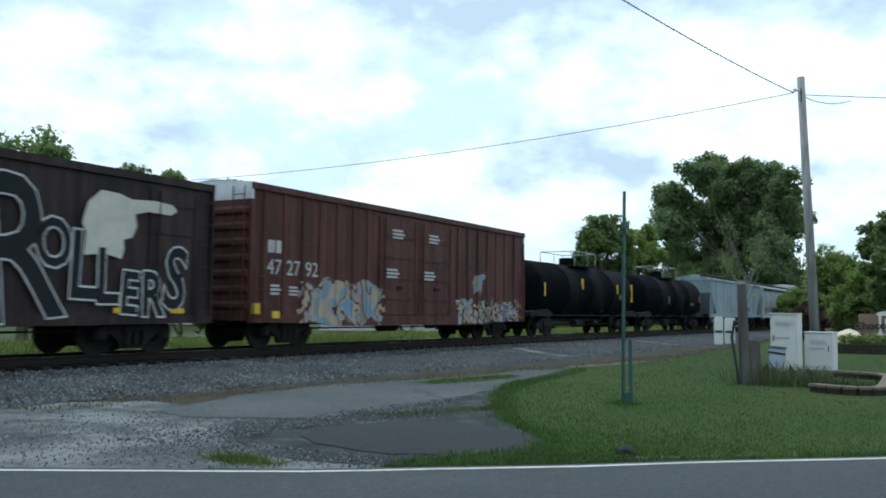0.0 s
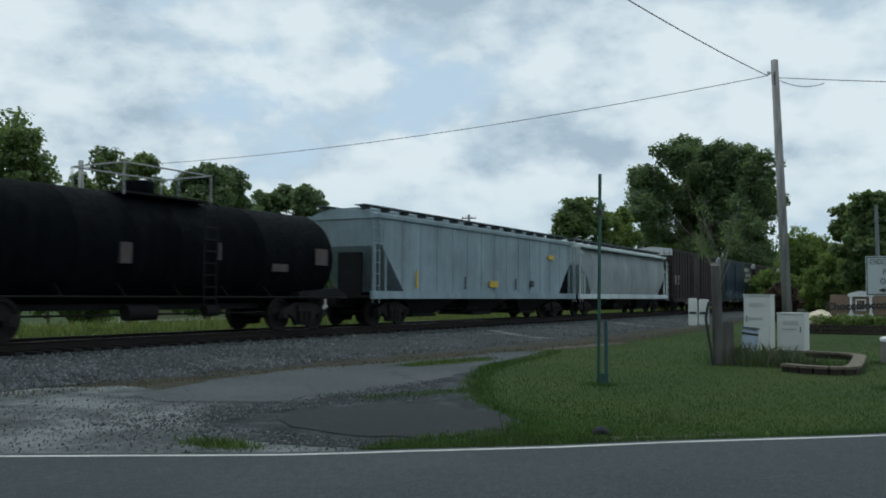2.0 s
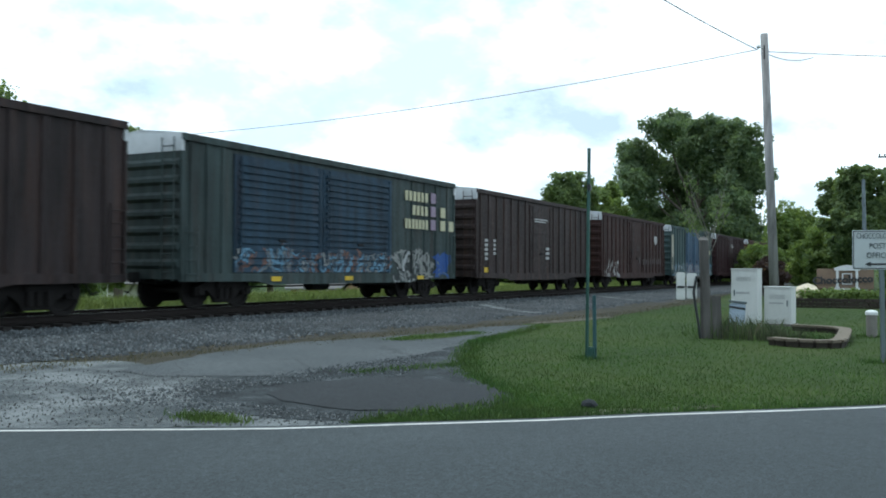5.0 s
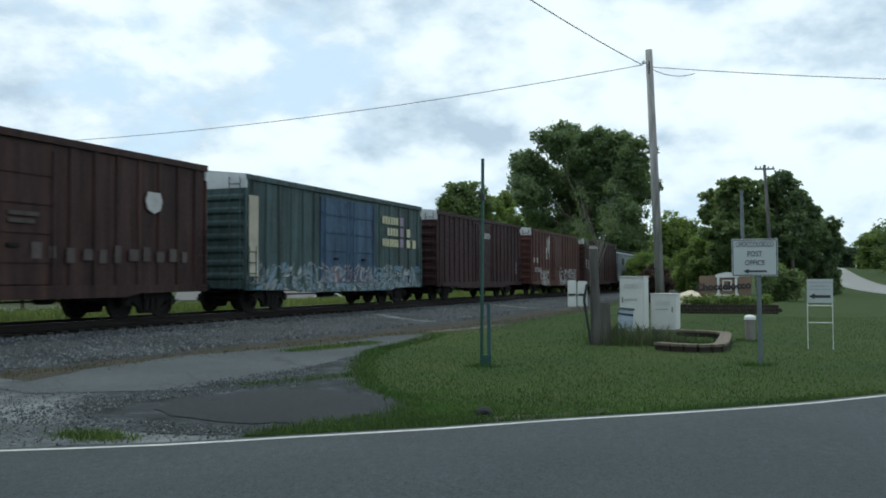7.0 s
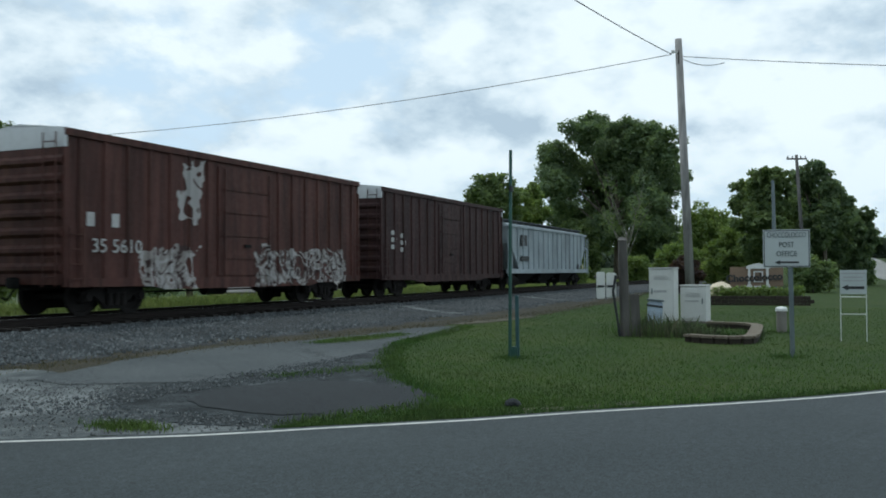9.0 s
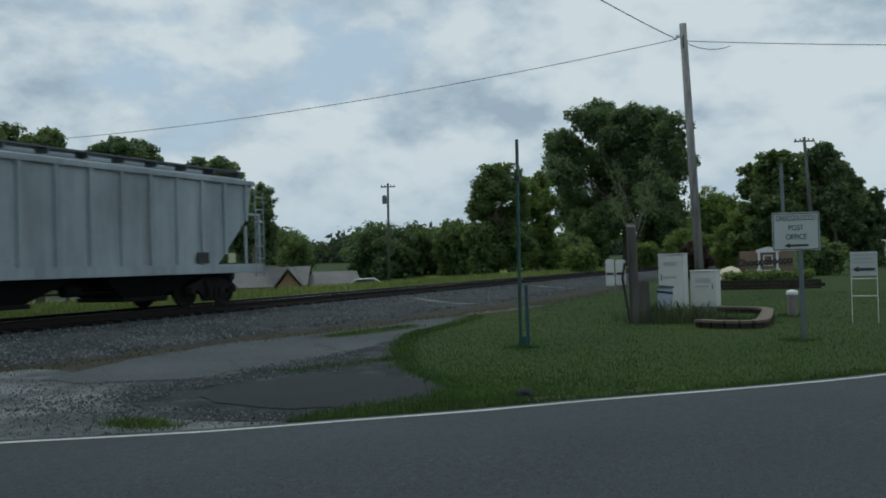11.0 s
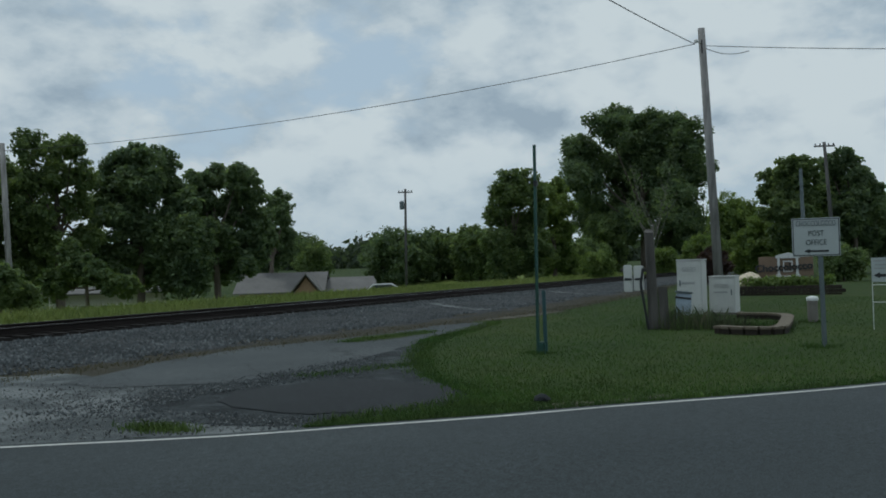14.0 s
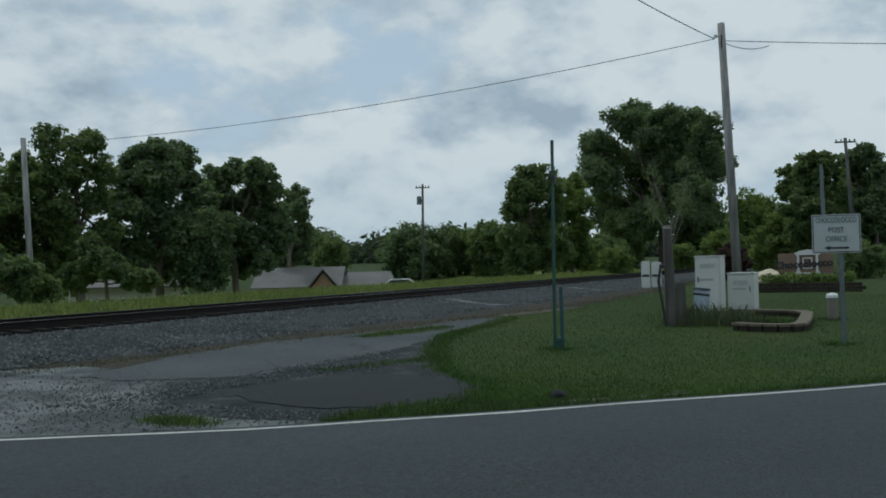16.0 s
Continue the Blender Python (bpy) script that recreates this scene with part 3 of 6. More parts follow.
track = empty("railway_track", pose(0, TRACK_Y, 0), "single steel railway track on dark wooden ties", "railway track")
RAIL = [(-0.07, 0), (0.07, 0), (0.07, 0.015), (0.012, 0.035), (0.012, 0.135), (0.036, 0.15), (0.036, 0.178), (0.026, 0.184), (-0.026, 0.184), (-0.036, 0.178),
        (-0.036, 0.15), (-0.012, 0.135), (-0.012, 0.035), (-0.07, 0.015)]
for side in (-0.75, 0.75):
    bm = bmesh.new()
    swept(bm, [(side + y, RAIL_Z - 0.184 + z) for y, z in RAIL], -80, 420)
    part("rail", bm, M["rail"], track)
    bm = bmesh.new()
    span(bm, -80, 420, side - 0.024, side + 0.024, RAIL_Z - 0.001, RAIL_Z + 0.002)
    part("rail_head", bm, M["railtop"], track, "polished running surface")
bm = bmesh.new()
span(bm, -0.115, 0.115, -1.3, 1.3, 0.02, RAIL_Z - 0.184, 0.008)
tie_mesh = part("tie", bm, M["tie"], track, m=pose(5.0, 0, 0)).data
for i in range(1, 130):
    part("tie", tie_mesh, M["tie"], track, m=pose(5.0 + 0.52 * i + rnd.uniform(-0.02, 0.02), rnd.uniform(-0.05, 0.05), rnd.uniform(-0.01, 0.012), 0, 0, rnd.uniform(-1, 1)))
bm = bmesh.new()
for i in range(300):
    span(bm, 72.6 + 0.52 * i, 72.83 + 0.52 * i, -1.3, 1.3, 0.02, RAIL_Z - 0.184)
tagged(part("far_ties", bm, M["tie"], track), kind="stuff")

# ---------------------------------------------------------------- train
CACHE = {}


def cached(key, make, mat, smooth=False):
    if key not in CACHE:
        bm = make()
        me = bpy.data.meshes.new(key)
        bmesh.ops.recalc_face_normals(bm, faces=bm.faces)
        bm.to_mesh(me)
        bm.free()
        me.materials.append(mat)
        if smooth:
            me.shade_smooth()
        CACHE[key] = me
    return CACHE[key]


WHEEL_R = 0.483
SPINNING = []


def wheelset_mesh():
    bm = bmesh.new()
    for s in (-1, 1):
        prof = [(0.10, -0.09), (0.11, -0.02), (0.30, 0.0), (0.40, -0.03), (WHEEL_R, -0.055), (WHEEL_R, 0.05), (WHEEL_R + 0.026, 0.055), (WHEEL_R + 0.022, 0.078),
                (0.41, 0.078), (0.38, 0.03), (0.20, 0.02), (0.13, 0.07), (0.08, 0.09)]
        lathe(bm, prof, 28, pose(0, s * 0.75, 0, 90 if s < 0 else -90, 0, 0))
    tube(bm, (0, -1.05, 0), (0, 1.05, 0), 0.085, n=12)
    return bm


def sideframe_mesh():
    bm = bmesh.new()
    extruded(bm, [(-1.12, 0.36), (-1.12, 0.58), (-0.80, 0.70), (-0.42, 0.84), (0.42, 0.84), (0.80, 0.70), (1.12, 0.58), (1.12, 0.36), (0.78, 0.36), (0.74, 0.52),
                  (0.44, 0.30), (0.36, 0.14), (-0.36, 0.14), (-0.44, 0.30), (-0.74, 0.52), (-0.78, 0.36)], -0.07, 0.07)
    for x in (-0.95, 0.95):
        tube(bm, (x, -0.12, 0.48), (x, 0.12, 0.48), 0.11, n=12)
    for x in (-0.24, 0.0, 0.24):
        tube(bm, (x, -0.13, 0.24), (x, -0.13, 0.56), 0.085, n=10)
    span(bm, -0.36, 0.36, -0.15, -0.08, 0.56, 0.74)
    return bm


def bolster_mesh():
    bm = bmesh.new()
    span(bm, -0.2, 0.2, -1.02, 1.02, 0.42, 0.76, 0.02)
    for x in (-0.5, 0.5):
        tube(bm, (x, -0.75, 0.40), (x, 0.75, 0.40), 0.06, n=8)
    return bm


def truck(car, x):
    t = part("truck", cached("bolster", bolster_mesh, M["iron"]), M["iron"], car, m=pose(x, 0, 0))
    for s in (-1, 1):
        part("sideframe", cached("sideframe", sideframe_mesh, M["wheel"]), M["wheel"], t, m=pose(0, s * 1.03, 0, 0, 0, 0 if s < 0 else 180))
    for dx in (-0.87, 0.87):
        w = part("wheelset", cached("wheelset", wheelset_mesh, M["wheel"]), M["wheel"], t, m=pose(dx, 0, WHEEL_R))
        SPINNING.append((w, dx, car, x))


def coupler_mesh():
    bm = bmesh.new()
    span(bm, -0.55, 0.0, -0.10, 0.10, 0.72, 0.95, 0.02)
    span(bm, 0.0, 0.30, -0.17, 0.05, 0.70, 0.98, 0.04)
    span(bm, 0.10, 0.36, 0.05, 0.15, 0.73, 0.95, 0.03)
    tube(bm, (-0.2, -0.35, 0.75), (0.1, -0.30, 0.42), 0.025, n=6)
    tube(bm, (0.1, -0.30, 0.42), (0.34, -0.20, 0.48), 0.025, n=6)
    return bm


def running_gear(car, L, sill=0.62):
    for x in (2.1, L - 2.1):
        truck(car, x)
    for x, a in ((0.05, 180), (L - 0.05, 0)):
        part("coupler", cached("coupler", coupler_mesh, M["iron"]), M["iron"], car, m=pose(x, 0, 0, 0, 0, a))
    bm = bmesh.new()
    span(bm, 0.3, L - 0.3, -0.32, 0.32, 0.66, 0.98)
    part("centre_sill", bm, M["iron"], car)
    bm = bmesh.new()
    tube(bm, (L * 0.42, -0.75, 0.60), (L * 0.42 + 0.95, -0.75, 0.60), 0.20, n=14)
    tube(bm, (L * 0.60, -0.75, 0.62), (L * 0.60 + 0.5, -0.75, 0.62), 0.15, n=14)
    tube(bm, (3.4, -0.70, 0.55), (L - 3.4, -0.70, 0.55), 0.025, n=6)
    part("brake_gear", bm, M["iron"], car)


def ladder(car, x, y, z0, z1, w, mat, along_x=True, n=6):
    bm = bmesh.new()
    dx, dy = (w / 2, 0) if along_x else (0, w / 2)
    for s in (-1, 1):
        tube(bm, (x + s * dx, y + s * dy, z0), (x + s * dx, y + s * dy, z1), 0.02, n=6)
    for i in range(n):
        z = z0 + (z1 - z0) * (i + 0.5) / n
        tube(bm, (x - dx, y - dy, z), (x + dx, y + dy, z), 0.016, n=6)
    part("ladder", bm, mat, car)


def car_base(name, s0, label, category, group):
    return empty(name, pose(s0, TRACK_Y, RAIL_Z), label, category, group)


CARS = []


def boxcar(s0, s1, label, paint, end_paint, top_paint, posts, door, top=4.72, smooth_side=False, door_paint=None, louvres=(), end_ribs=7):
    """A boxcar whose near side faces -y. posts: x of the side posts; door: (x0, x1, leaves)."""
    L, W = s1 - s0, 1.46
    car = car_base("boxcar", s0, label, "boxcar", "cars of the freight train")
    CARS.append((car, s0))
    eave = top - 0.14
    bm = bmesh.new()
    span(bm, 0.06, L - 0.06, -W, W, 0.85, eave, 0.01)
    part("body", bm, paint, car)
    for s in (-1, 1):
        bm = bmesh.new()
        belly = 0.62 if not smooth_side else 0.70
        extruded(bm, [(0.0, 0.95), (0.0, 0.74), (3.0, 0.72), (3.6, belly), (L - 3.6, belly), (L - 3.0, 0.72), (L, 0.74), (L, 0.95)], s * (W - 0.03), s * (W + 0.075))
        part("side_sill", bm, paint, car)
        bm = bmesh.new()
        span(bm, 0.0, L, s * (W - 0.02), s * (W + 0.085), eave - 0.17, eave + 0.015, 0.008)
        part("top_chord", bm, paint, car)
        for x in posts:
            if not smooth_side or s > 0:
                bm = bmesh.new()
                zc = (0.95 + eave - 0.17) / 2
                extruded(bm, [(x - 0.085, 0.95), (x - 0.085, eave - 0.17), (x + 0.085, eave - 0.17), (x + 0.085, 0.95)], s * (W - 0.01), s * (W + 0.055))
                bmesh.ops.bevel(bm, geom=[e for e in bm.edges if abs(e.verts[0].co.z - e.verts[1].co.z) > 1 and abs(abs(e.verts[0].co.y) - W - 0.055) < 0.01], offset=0.03, segments=1, affect="EDGES")
                part("side_post", bm, paint, car)
        x0, x1, leaves = door
        for k in range(leaves):
            a, b = x0 + (x1 - x0) * k / leaves + 0.02, x0 + (x1 - x0) * (k + 1) / leaves - 0.02
            bm = bmesh.new()
            span(bm, a, b, s * (W - 0.01), s * (W + 0.045), 0.98, eave - 0.30, 0.006)
            d = part("door", bm, door_paint or paint, car)
            for z in (1.55, 2.25, 2.95, 3.65):
                bm = bmesh.new()
                span(bm, a + 0.08, b - 0.08, s * (W + 0.04), s * (W + 0.075), z - 0.07, z + 0.07, 0.02)
                part("door_rib", bm, door_paint or paint, d)
            for xr in (a + 0.25, b - 0.25):
                bm = bmesh.new()
                tube(bm, (xr, s * (W + 0.095), 1.0), (xr, s * (W + 0.095), eave - 0.35), 0.022, n=6)
                part("lock_rod", bm, door_paint or paint, d)
            bm = bmesh.new()
            box(bm, ((a + b) / 2, s * (W + 0.085), 1.9), (0.34, 0.05, 0.10), None, 0.01)
            part("latch", bm, M["iron"], d)
    bm = bmesh.new()
    swept(bm, [(-W - 0.07, eave + 0.015), (0, top), (W + 0.07, eave + 0.015), (W + 0.07, eave - 0.02), (-W - 0.07, eave - 0.02)], 0.0, L)
    n = int(L / 1.25)
    for i in range(n + 1):
        x = 0.05 + (L - 0.1) * i / n
        swept(bm, [(-W - 0.06, eave + 0.02), (0, top + 0.045), (W + 0.06, eave + 0.02), (0, top - 0.02)], x - 0.05, x + 0.05)
    part("roof", bm, top_paint, car)
    for x, s in ((0.0, -1), (L, 1)):
        bm = bmesh.new()
        span(bm, x - s * 0.08, x, -W - 0.05, W + 0.05, 0.80, eave - 0.45)
        e = part("end_wall", bm, end_paint, car)
        bm = bmesh.new()
        span(bm, x - s * 0.08, x + s * 0.012, -W - 0.05, W + 0.05, eave - 0.45, eave + 0.02)
        part("end_top", bm, top_paint, car, "pale upper end panel")
        for i in range(end_ribs):
            z = 0.98 + (eave - 0.55 - 0.98) * (i + 0.5) / end_ribs
            bm = bmesh.new()
            h = (eave - 1.5) / end_ribs * 0.30
            extruded(bm, [(x, z - h), (x + s * 0.085, z - h * 0.35), (x + s * 0.085, z + h * 0.35), (x, z + h)], -W + 0.02, W - 0.02)
            part("corrugation", bm, end_paint, e)
    ladder(car, L - 0.32, -W - 0.115, 0.75, eave - 0.2 if smooth_side else 2.6, 0.42, paint)
    ladder(car, 0.32, -W - 0.115, 0.75, 2.2, 0.42, paint, n=4)
    ladder(car, -0.14, -W + 0.30, 0.75, eave - 0.1, 0.42, end_paint, False, 8)
    running_gear(car, L)
    return car


def even(a, b, n):
    return [a + (b - a) * i / (n - 1) for i in range(n)]


RED, BROWN, DARK = (0.135, 0.048, 0.036), (0.085, 0.042, 0.034), (0.050, 0.032, 0.030)
roof_red = car_paint("roof_brown", (0.11, 0.06, 0.05), wear=0.3)
GREY_T, BLUE_T, CREAM_T, WHITE_T, BLACK_T = (0.36, 0.36, 0.34), (0.22, 0.40, 0.55), (0.52, 0.47, 0.34), (0.55, 0.56, 0.55), (0.02, 0.02, 0.022)


def stencil(car, x, z, w, h, rows=2, y=-1.47, mat=None):
    """Lines of small lettering too fine to read, as bars."""
    for i in range(rows):
        zz = z + h * (i + 0.15) / rows
        bar(x, x + w * (1.0 if i % 2 else 0.85), zz, zz + h * 0.6 / rows, y, mat or M["white"], car, "stencil_line")


def flat_text(car, text, x, z, size, mat, y, name="lettering", tilt=0, wide=1.0, bold=0.0, label=""):
    me = letters(text, size, mat, bold)
    return part(name, me, mat, car, label, m=pose(x, y, z, 90, 0, 0) @ Matrix.Rotation(radians(tilt), 4, "Z") @ Matrix.Diagonal((wide, 1, 1, 1)))


# dark boxcar with the large sprayed word
paintA = car_paint("dark_maroon_paint", (0.042, 0.026, 0.027), wear=0.5)
A = boxcar(0.6, 16.9, "dark maroon boxcar with a large black and white sprayed word", paintA, paintA, roof_red, even(0.5, 15.8, 8), (14.2, 15.9, 1), 4.42, True)
halo = plain("spray_white", (0.50, 0.51, 0.50), 0.7, 0, 5.0, 0.3)
fill = plain("spray_black", (0.010, 0.013, 0.017), 0.7, 0, 6.0, 0.4)
for ch, x, z, size, tilt in (("R", 10.75, 2.15, 4.4, 6), ("O", 11.6, 2.42, 1.45, 8), ("L", 12.35, 1.95, 2.1, -2), ("L", 13.0, 1.75, 1.75, 0),
                             ("E", 13.62, 1.40, 1.35, -4), ("R", 14.3, 1.38, 1.45, 0), ("S", 15.0, 1.75, 2.1, -6)):
    flat_text(A, ch, x, z, size, halo, -1.555, "sprayed_letter", tilt, 0.76, 0.075)
    flat_text(A, ch, x, z, size, fill, -1.563, "sprayed_letter", tilt, 0.76, 0.030)
bm = bmesh.new()
out = [(12.35, 2.25), (12.40, 2.75), (12.28, 2.95), (12.42, 3.45), (12.75, 3.74), (13.25, 3.72), (13.6, 3.62), (14.3, 3.66), (14.85, 3.62), (15.0, 3.48), (14.8, 3.36),
       (14.1, 3.38), (13.72, 3.28), (13.78, 3.0), (13.66, 2.74), (13.40, 2.66), (13.44, 2.45), (13.36, 2.22), (12.9, 2.32)]
extruded(bm, out, -1.560, -1.545)
part("sprayed_shape", bm, plain("spray_cream", (0.50, 0.49, 0.43), 0.7, 0, 4.0, 0.25), A, "cream sprayed shape")
for x in (11.4, 13.2, 14.9):
    bar(x, x + 0.42, 0.98, 1.10, -1.56, M["yellow"], A, "reflector", "yellow reflective strip")

# red boxcar with number
tagsB = [(2.2, 6.4, 0.7, 1.95, 1.25, (BLUE_T, CREAM_T, None, GREY_T, BLUE_T, CREAM_T)), (11.4, 16.9, 0.7, 1.55, 1.4, (CREAM_T, BLUE_T, None, CREAM_T, BLACK_T, WHITE_T)),
         (13.0, 13.7, 1.9, 2.6, 2.0, (None, GREY_T, BLUE_T))]
paintB = car_paint("red_oxide_paint", (0.125, 0.042, 0.034), wear=0.45, tags=tagsB)
B = boxcar(18.3, 35.75, "rust-red ribbed boxcar with white numbers and sprayed tags", paintB, paintB, M["galv"],
           [0.6, 1.45, 2.28, 3.1, 3.95, 4.8, 5.6] + [11.6, 12.4, 13.2, 14.0, 14.8, 15.6, 16.5], (6.2, 11.1, 2))
for txt, x in (("47", 1.03), ("27", 1.86), ("92", 2.70)):
    flat_text(B, txt, x, 2.28, 0.62, M["white"], -1.47, "number")
bar(0.76, 0.88, 2.70, 3.06, -1.47, M["white"], B, "emblem_bar")
bar(0.92, 1.02, 2.70, 3.06, -1.47, M["white"], B, "emblem_bar")
bar(1.10, 1.30, 2.70, 3.06, -1.47, M["white"], B, "emblem_bar")
for x, z in ((6.9, 3.55), (9.3, 3.55), (6.6, 2.2), (9.0, 2.2)):
    stencil(B, x, z, 0.75, 0.36, 3, -1.55)
stencil(B, 0.9, 1.5, 0.42, 0.34, 3)
stencil(B, 1.7, 1.5, 0.42, 0.30, 3)
bar(0.12, 0.42, 0.98, 1.28, -1.52, M["yellow"], B, "placard", "yellow placard")
bar(0.9, 1.2, 0.86, 1.06, -1.55, M["yellow"], B, "reflector", "yellow reflective strip")

# plain boxcar with ribbed sides
paintH = car_paint("dark_brown_paint", (0.052, 0.034, 0.032), wear=0.4)
H_ = boxcar(108.3, 123.3, "dark brown ribbed boxcar with a white roof end", paintH, paintH, M["galv"], even(0.6, 5.6, 7) + even(9.4, 14.4, 7), (6.0, 9.0, 1))
stencil(H_, 1.0, 2.0, 0.5, 0.7, 4)
stencil(H_, 1.9, 2.0, 0.5, 0.7, 4)

# blue and green boxcar with louvred doors
blue = car_paint("faded_blue_paint", (0.043, 0.076, 0.112), wear=0.35, tags=[(0.3, 15.0, 0.6, 1.65, 1.6, (None, GREY_T, None, BLUE_T, None, (0.25, 0.12, 0.07), None))])
green = car_paint("grey_green_paint", (0.070, 0.088, 0.082), wear=0.3, tags=[(10.6, 13.4, 0.6, 1.75, 1.7, (None, GREY_T, BLACK_T, WHITE_T)), (13.6, 14.9, 0.8, 1.7, 1.5, (None, (0.03, 0.10, 0.38), (0.4, 0.42, 0.1)))])
I_ = boxcar(125.1, 140.4, "grey-green boxcar with long blue ribbed doors", green, green, M["galv"], even(0.4, 1.6, 3) + [11.9, 12.85, 13.75, 14.7], (2.0, 10.4, 2), door_paint=blue)
for i in range(15):
    z = 1.2 + i * 0.2
    for a, b in ((2.2, 6.05), (6.35, 10.2)):
        bm = bmesh.new()
        extruded(bm, [(a, z), (a, z + 0.10), (b, z + 0.10), (b, z)], -1.56, -1.50)
        part("door_slat", bm, blue, I_)


def golden_marks(car, x, z, k=1.0):
    """A cream lettering block of three lines as plain bars, with lilac squares."""
    for row, (a, b) in enumerate(((0.0, 1.8), (0.55, 1.8), (0.0, 1.8))):
        zz = z + (2 - row) * 0.52 * k
        n = 6 if row == 0 else 4 if row == 1 else 7
        for i in range(n):
            w = (b - a) / n * k
            x0 = x + a * k + i * w
            bar(x0, x0 + w * 0.62, zz, zz + 0.36 * k, -1.525, M["cream"], car, "emblem_bar")
        bar(x + 1.95 * k, x + 2.33 * k, zz, zz + 0.40 * k, -1.525, M["lilac"], car, "emblem_square")
    for dx, row in ((2.75, 1), (2.75, 2), (3.45, 2)):
        zz = z + (2 - row) * 0.52 * k
        bar(x + dx * k, x + (dx + 0.38) * k, zz, zz + 0.40 * k, -1.525, M["cream"], car, "emblem_bar")


golden_marks(I_, 11.3, 2.62)
for x in (3.6, 7.4, 12.2):
    bar(x, x + 0.45, 0.72, 0.86, -1.545, M["yellow"], I_, "reflector", "yellow reflective strip")

paintK = car_paint("grey_brown_paint", (0.062, 0.040, 0.036), wear=0.45)
K_ = boxcar(142.4, 157.2, "faded dark brown ribbed boxcar with a pale roof end", paintK, paintK, M["galv"], even(0.5, 5.5, 7) + even(9.2, 14.3, 7), (5.95, 8.75, 1))
stencil(K_, 0.95, 1.5, 0.5, 1.0, 5)
stencil(K_, 1.85, 1.75, 0.45, 0.75, 4)
stencil(K_, 6.5, 3.45, 1.7, 0.22, 2, -1.54)
stencil(K_, 8.0, 1.6, 0.5, 0.7, 3, -1.54)
bar(0.9, 1.3, 0.98, 1.2, -1.47, M["yellow"], K_, "placard", "small yellow placard")

paintL = car_paint("brown_red_paint", (0.066, 0.030, 0.026), wear=0.5, tags=[(0.6, 3.6, 0.7, 1.7, 1.2, (None, None, GREY_T, WHITE_T, None))])
L_ = boxcar(159.4, 174.1, "brown-red ribbed boxcar with faint sprayed tags", paintL, paintL, M["galv"], even(0.5, 5.5, 7) + even(9.2, 14.2, 7), (5.9, 8.8, 1))
bm = bmesh.new()
extruded(bm, [(11.9, 3.3), (12.0, 3.05), (12.25, 2.95), (12.5, 3.05), (12.6, 3.3), (12.5, 3.55), (12.0, 3.55)], -1.528, -1.50)
part("emblem_shield", bm, M["white"], L_, "pale shield-shaped emblem")
stencil(L_, 7.2, 2.4, 0.9, 0.35, 2, -1.55, M["faded"])
for i in range(11):
    x = 7.9 + i * 0.56
    bar(x, x + rnd.uniform(0.2, 0.36), 1.55 + rnd.uniform(-0.05, 0.08), 1.95 + rnd.uniform(-0.1, 0.06), -1.522, M["faded"], L_, "faded_letter")

teal = car_paint("teal_grey_paint", (0.092, 0.130, 0.126), wear=0.3, tags=[(0.4, 14.8, 0.6, 1.65, 1.5, (None, GREY_T, None, BLUE_T, (0.28, 0.31, 0.36), None, WHITE_T, None))])
tdoor = car_paint("steel_blue_paint", (0.085, 0.140, 0.215), wear=0.25, tags=[(4.5, 10.0, 0.6, 1.65, 1.5, (None, (0.28, 0.31, 0.36), GREY_T, None, (0.26, 0.14, 0.13), WHITE_T, None))])
M_ = boxcar(176.2, 191.1, "teal-grey boxcar with steel-blue double doors and sprayed tags", teal, teal, M["galv"], even(0.5, 4.6, 6) + even(10.3, 14.5, 5), (5.0, 9.8, 2), door_paint=tdoor)
golden_marks(M_, 10.5, 2.55, 0.95)
bar(0.15, 0.7, 1.2, 3.9, -1.532, plain("buff_panel", (0.45, 0.42, 0.33), 0.7, 0, 3.0, 0.3), M_, "corner_patch", "pale patched corner")

paintN = car_paint("maroon_paint", (0.058, 0.024, 0.026), wear=0.35)
N_ = boxcar(193.1, 208.0, "dark maroon ribbed boxcar with a white roof end", paintN, paintN, M["galv"], even(0.5, 5.6, 8) + even(9.2, 14.4, 8), (5.95, 8.85, 1))
stencil(N_, 7.4, 3.45, 1.1, 0.35, 3, -1.54)
stencil(N_, 13.6, 1.4, 0.4, 0.8, 4)

paintO = car_paint("faded_red_paint", (0.125, 0.048, 0.038), wear=0.5, tags=[(2.6, 5.0, 0.6, 1.75, 2.2, (None, WHITE_T, GREY_T, BLACK_T, WHITE_T)),
                   (7.8, 13.6, 0.7, 1.9, 2.5, (None, BLACK_T, WHITE_T, GREY_T, BLACK_T, None)), (4.3, 5.2, 2.6, 4.2, 1.6, (None, WHITE_T, None))])
O_ = boxcar(210.5, 225.2, "faded red ribbed boxcar with white number and tags", paintO, paintO, M["galv"], even(0.55, 5.5, 7) + even(9.2, 14.2, 7), (5.9, 8.8, 1))
flat_text(O_, "35 5610", 1.75, 1.75, 0.50, M["white"], -1.525, "number", 0, 1.1)
bar(0.75, 1.0, 2.25, 2.6, -1.47, M["white"], O_, "emblem_bar")
bar(1.6, 1.85, 2.25, 2.6, -1.47, M["white"], O_, "emblem_bar")

paintP = car_paint("dark_red_paint", (0.070, 0.032, 0.030), wear=0.4)
P_ = boxcar(227.1, 242.0, "dark red-brown ribbed boxcar with white stencils", paintP, paintP, M["galv"], even(0.5, 5.6, 7) + even(9.2, 14.4, 7), (5.95, 8.85, 1))
stencil(P_, 1.0, 2.0, 0.5, 0.9, 3)
stencil(P_, 1.9, 1.9, 0.5, 0.9, 3)


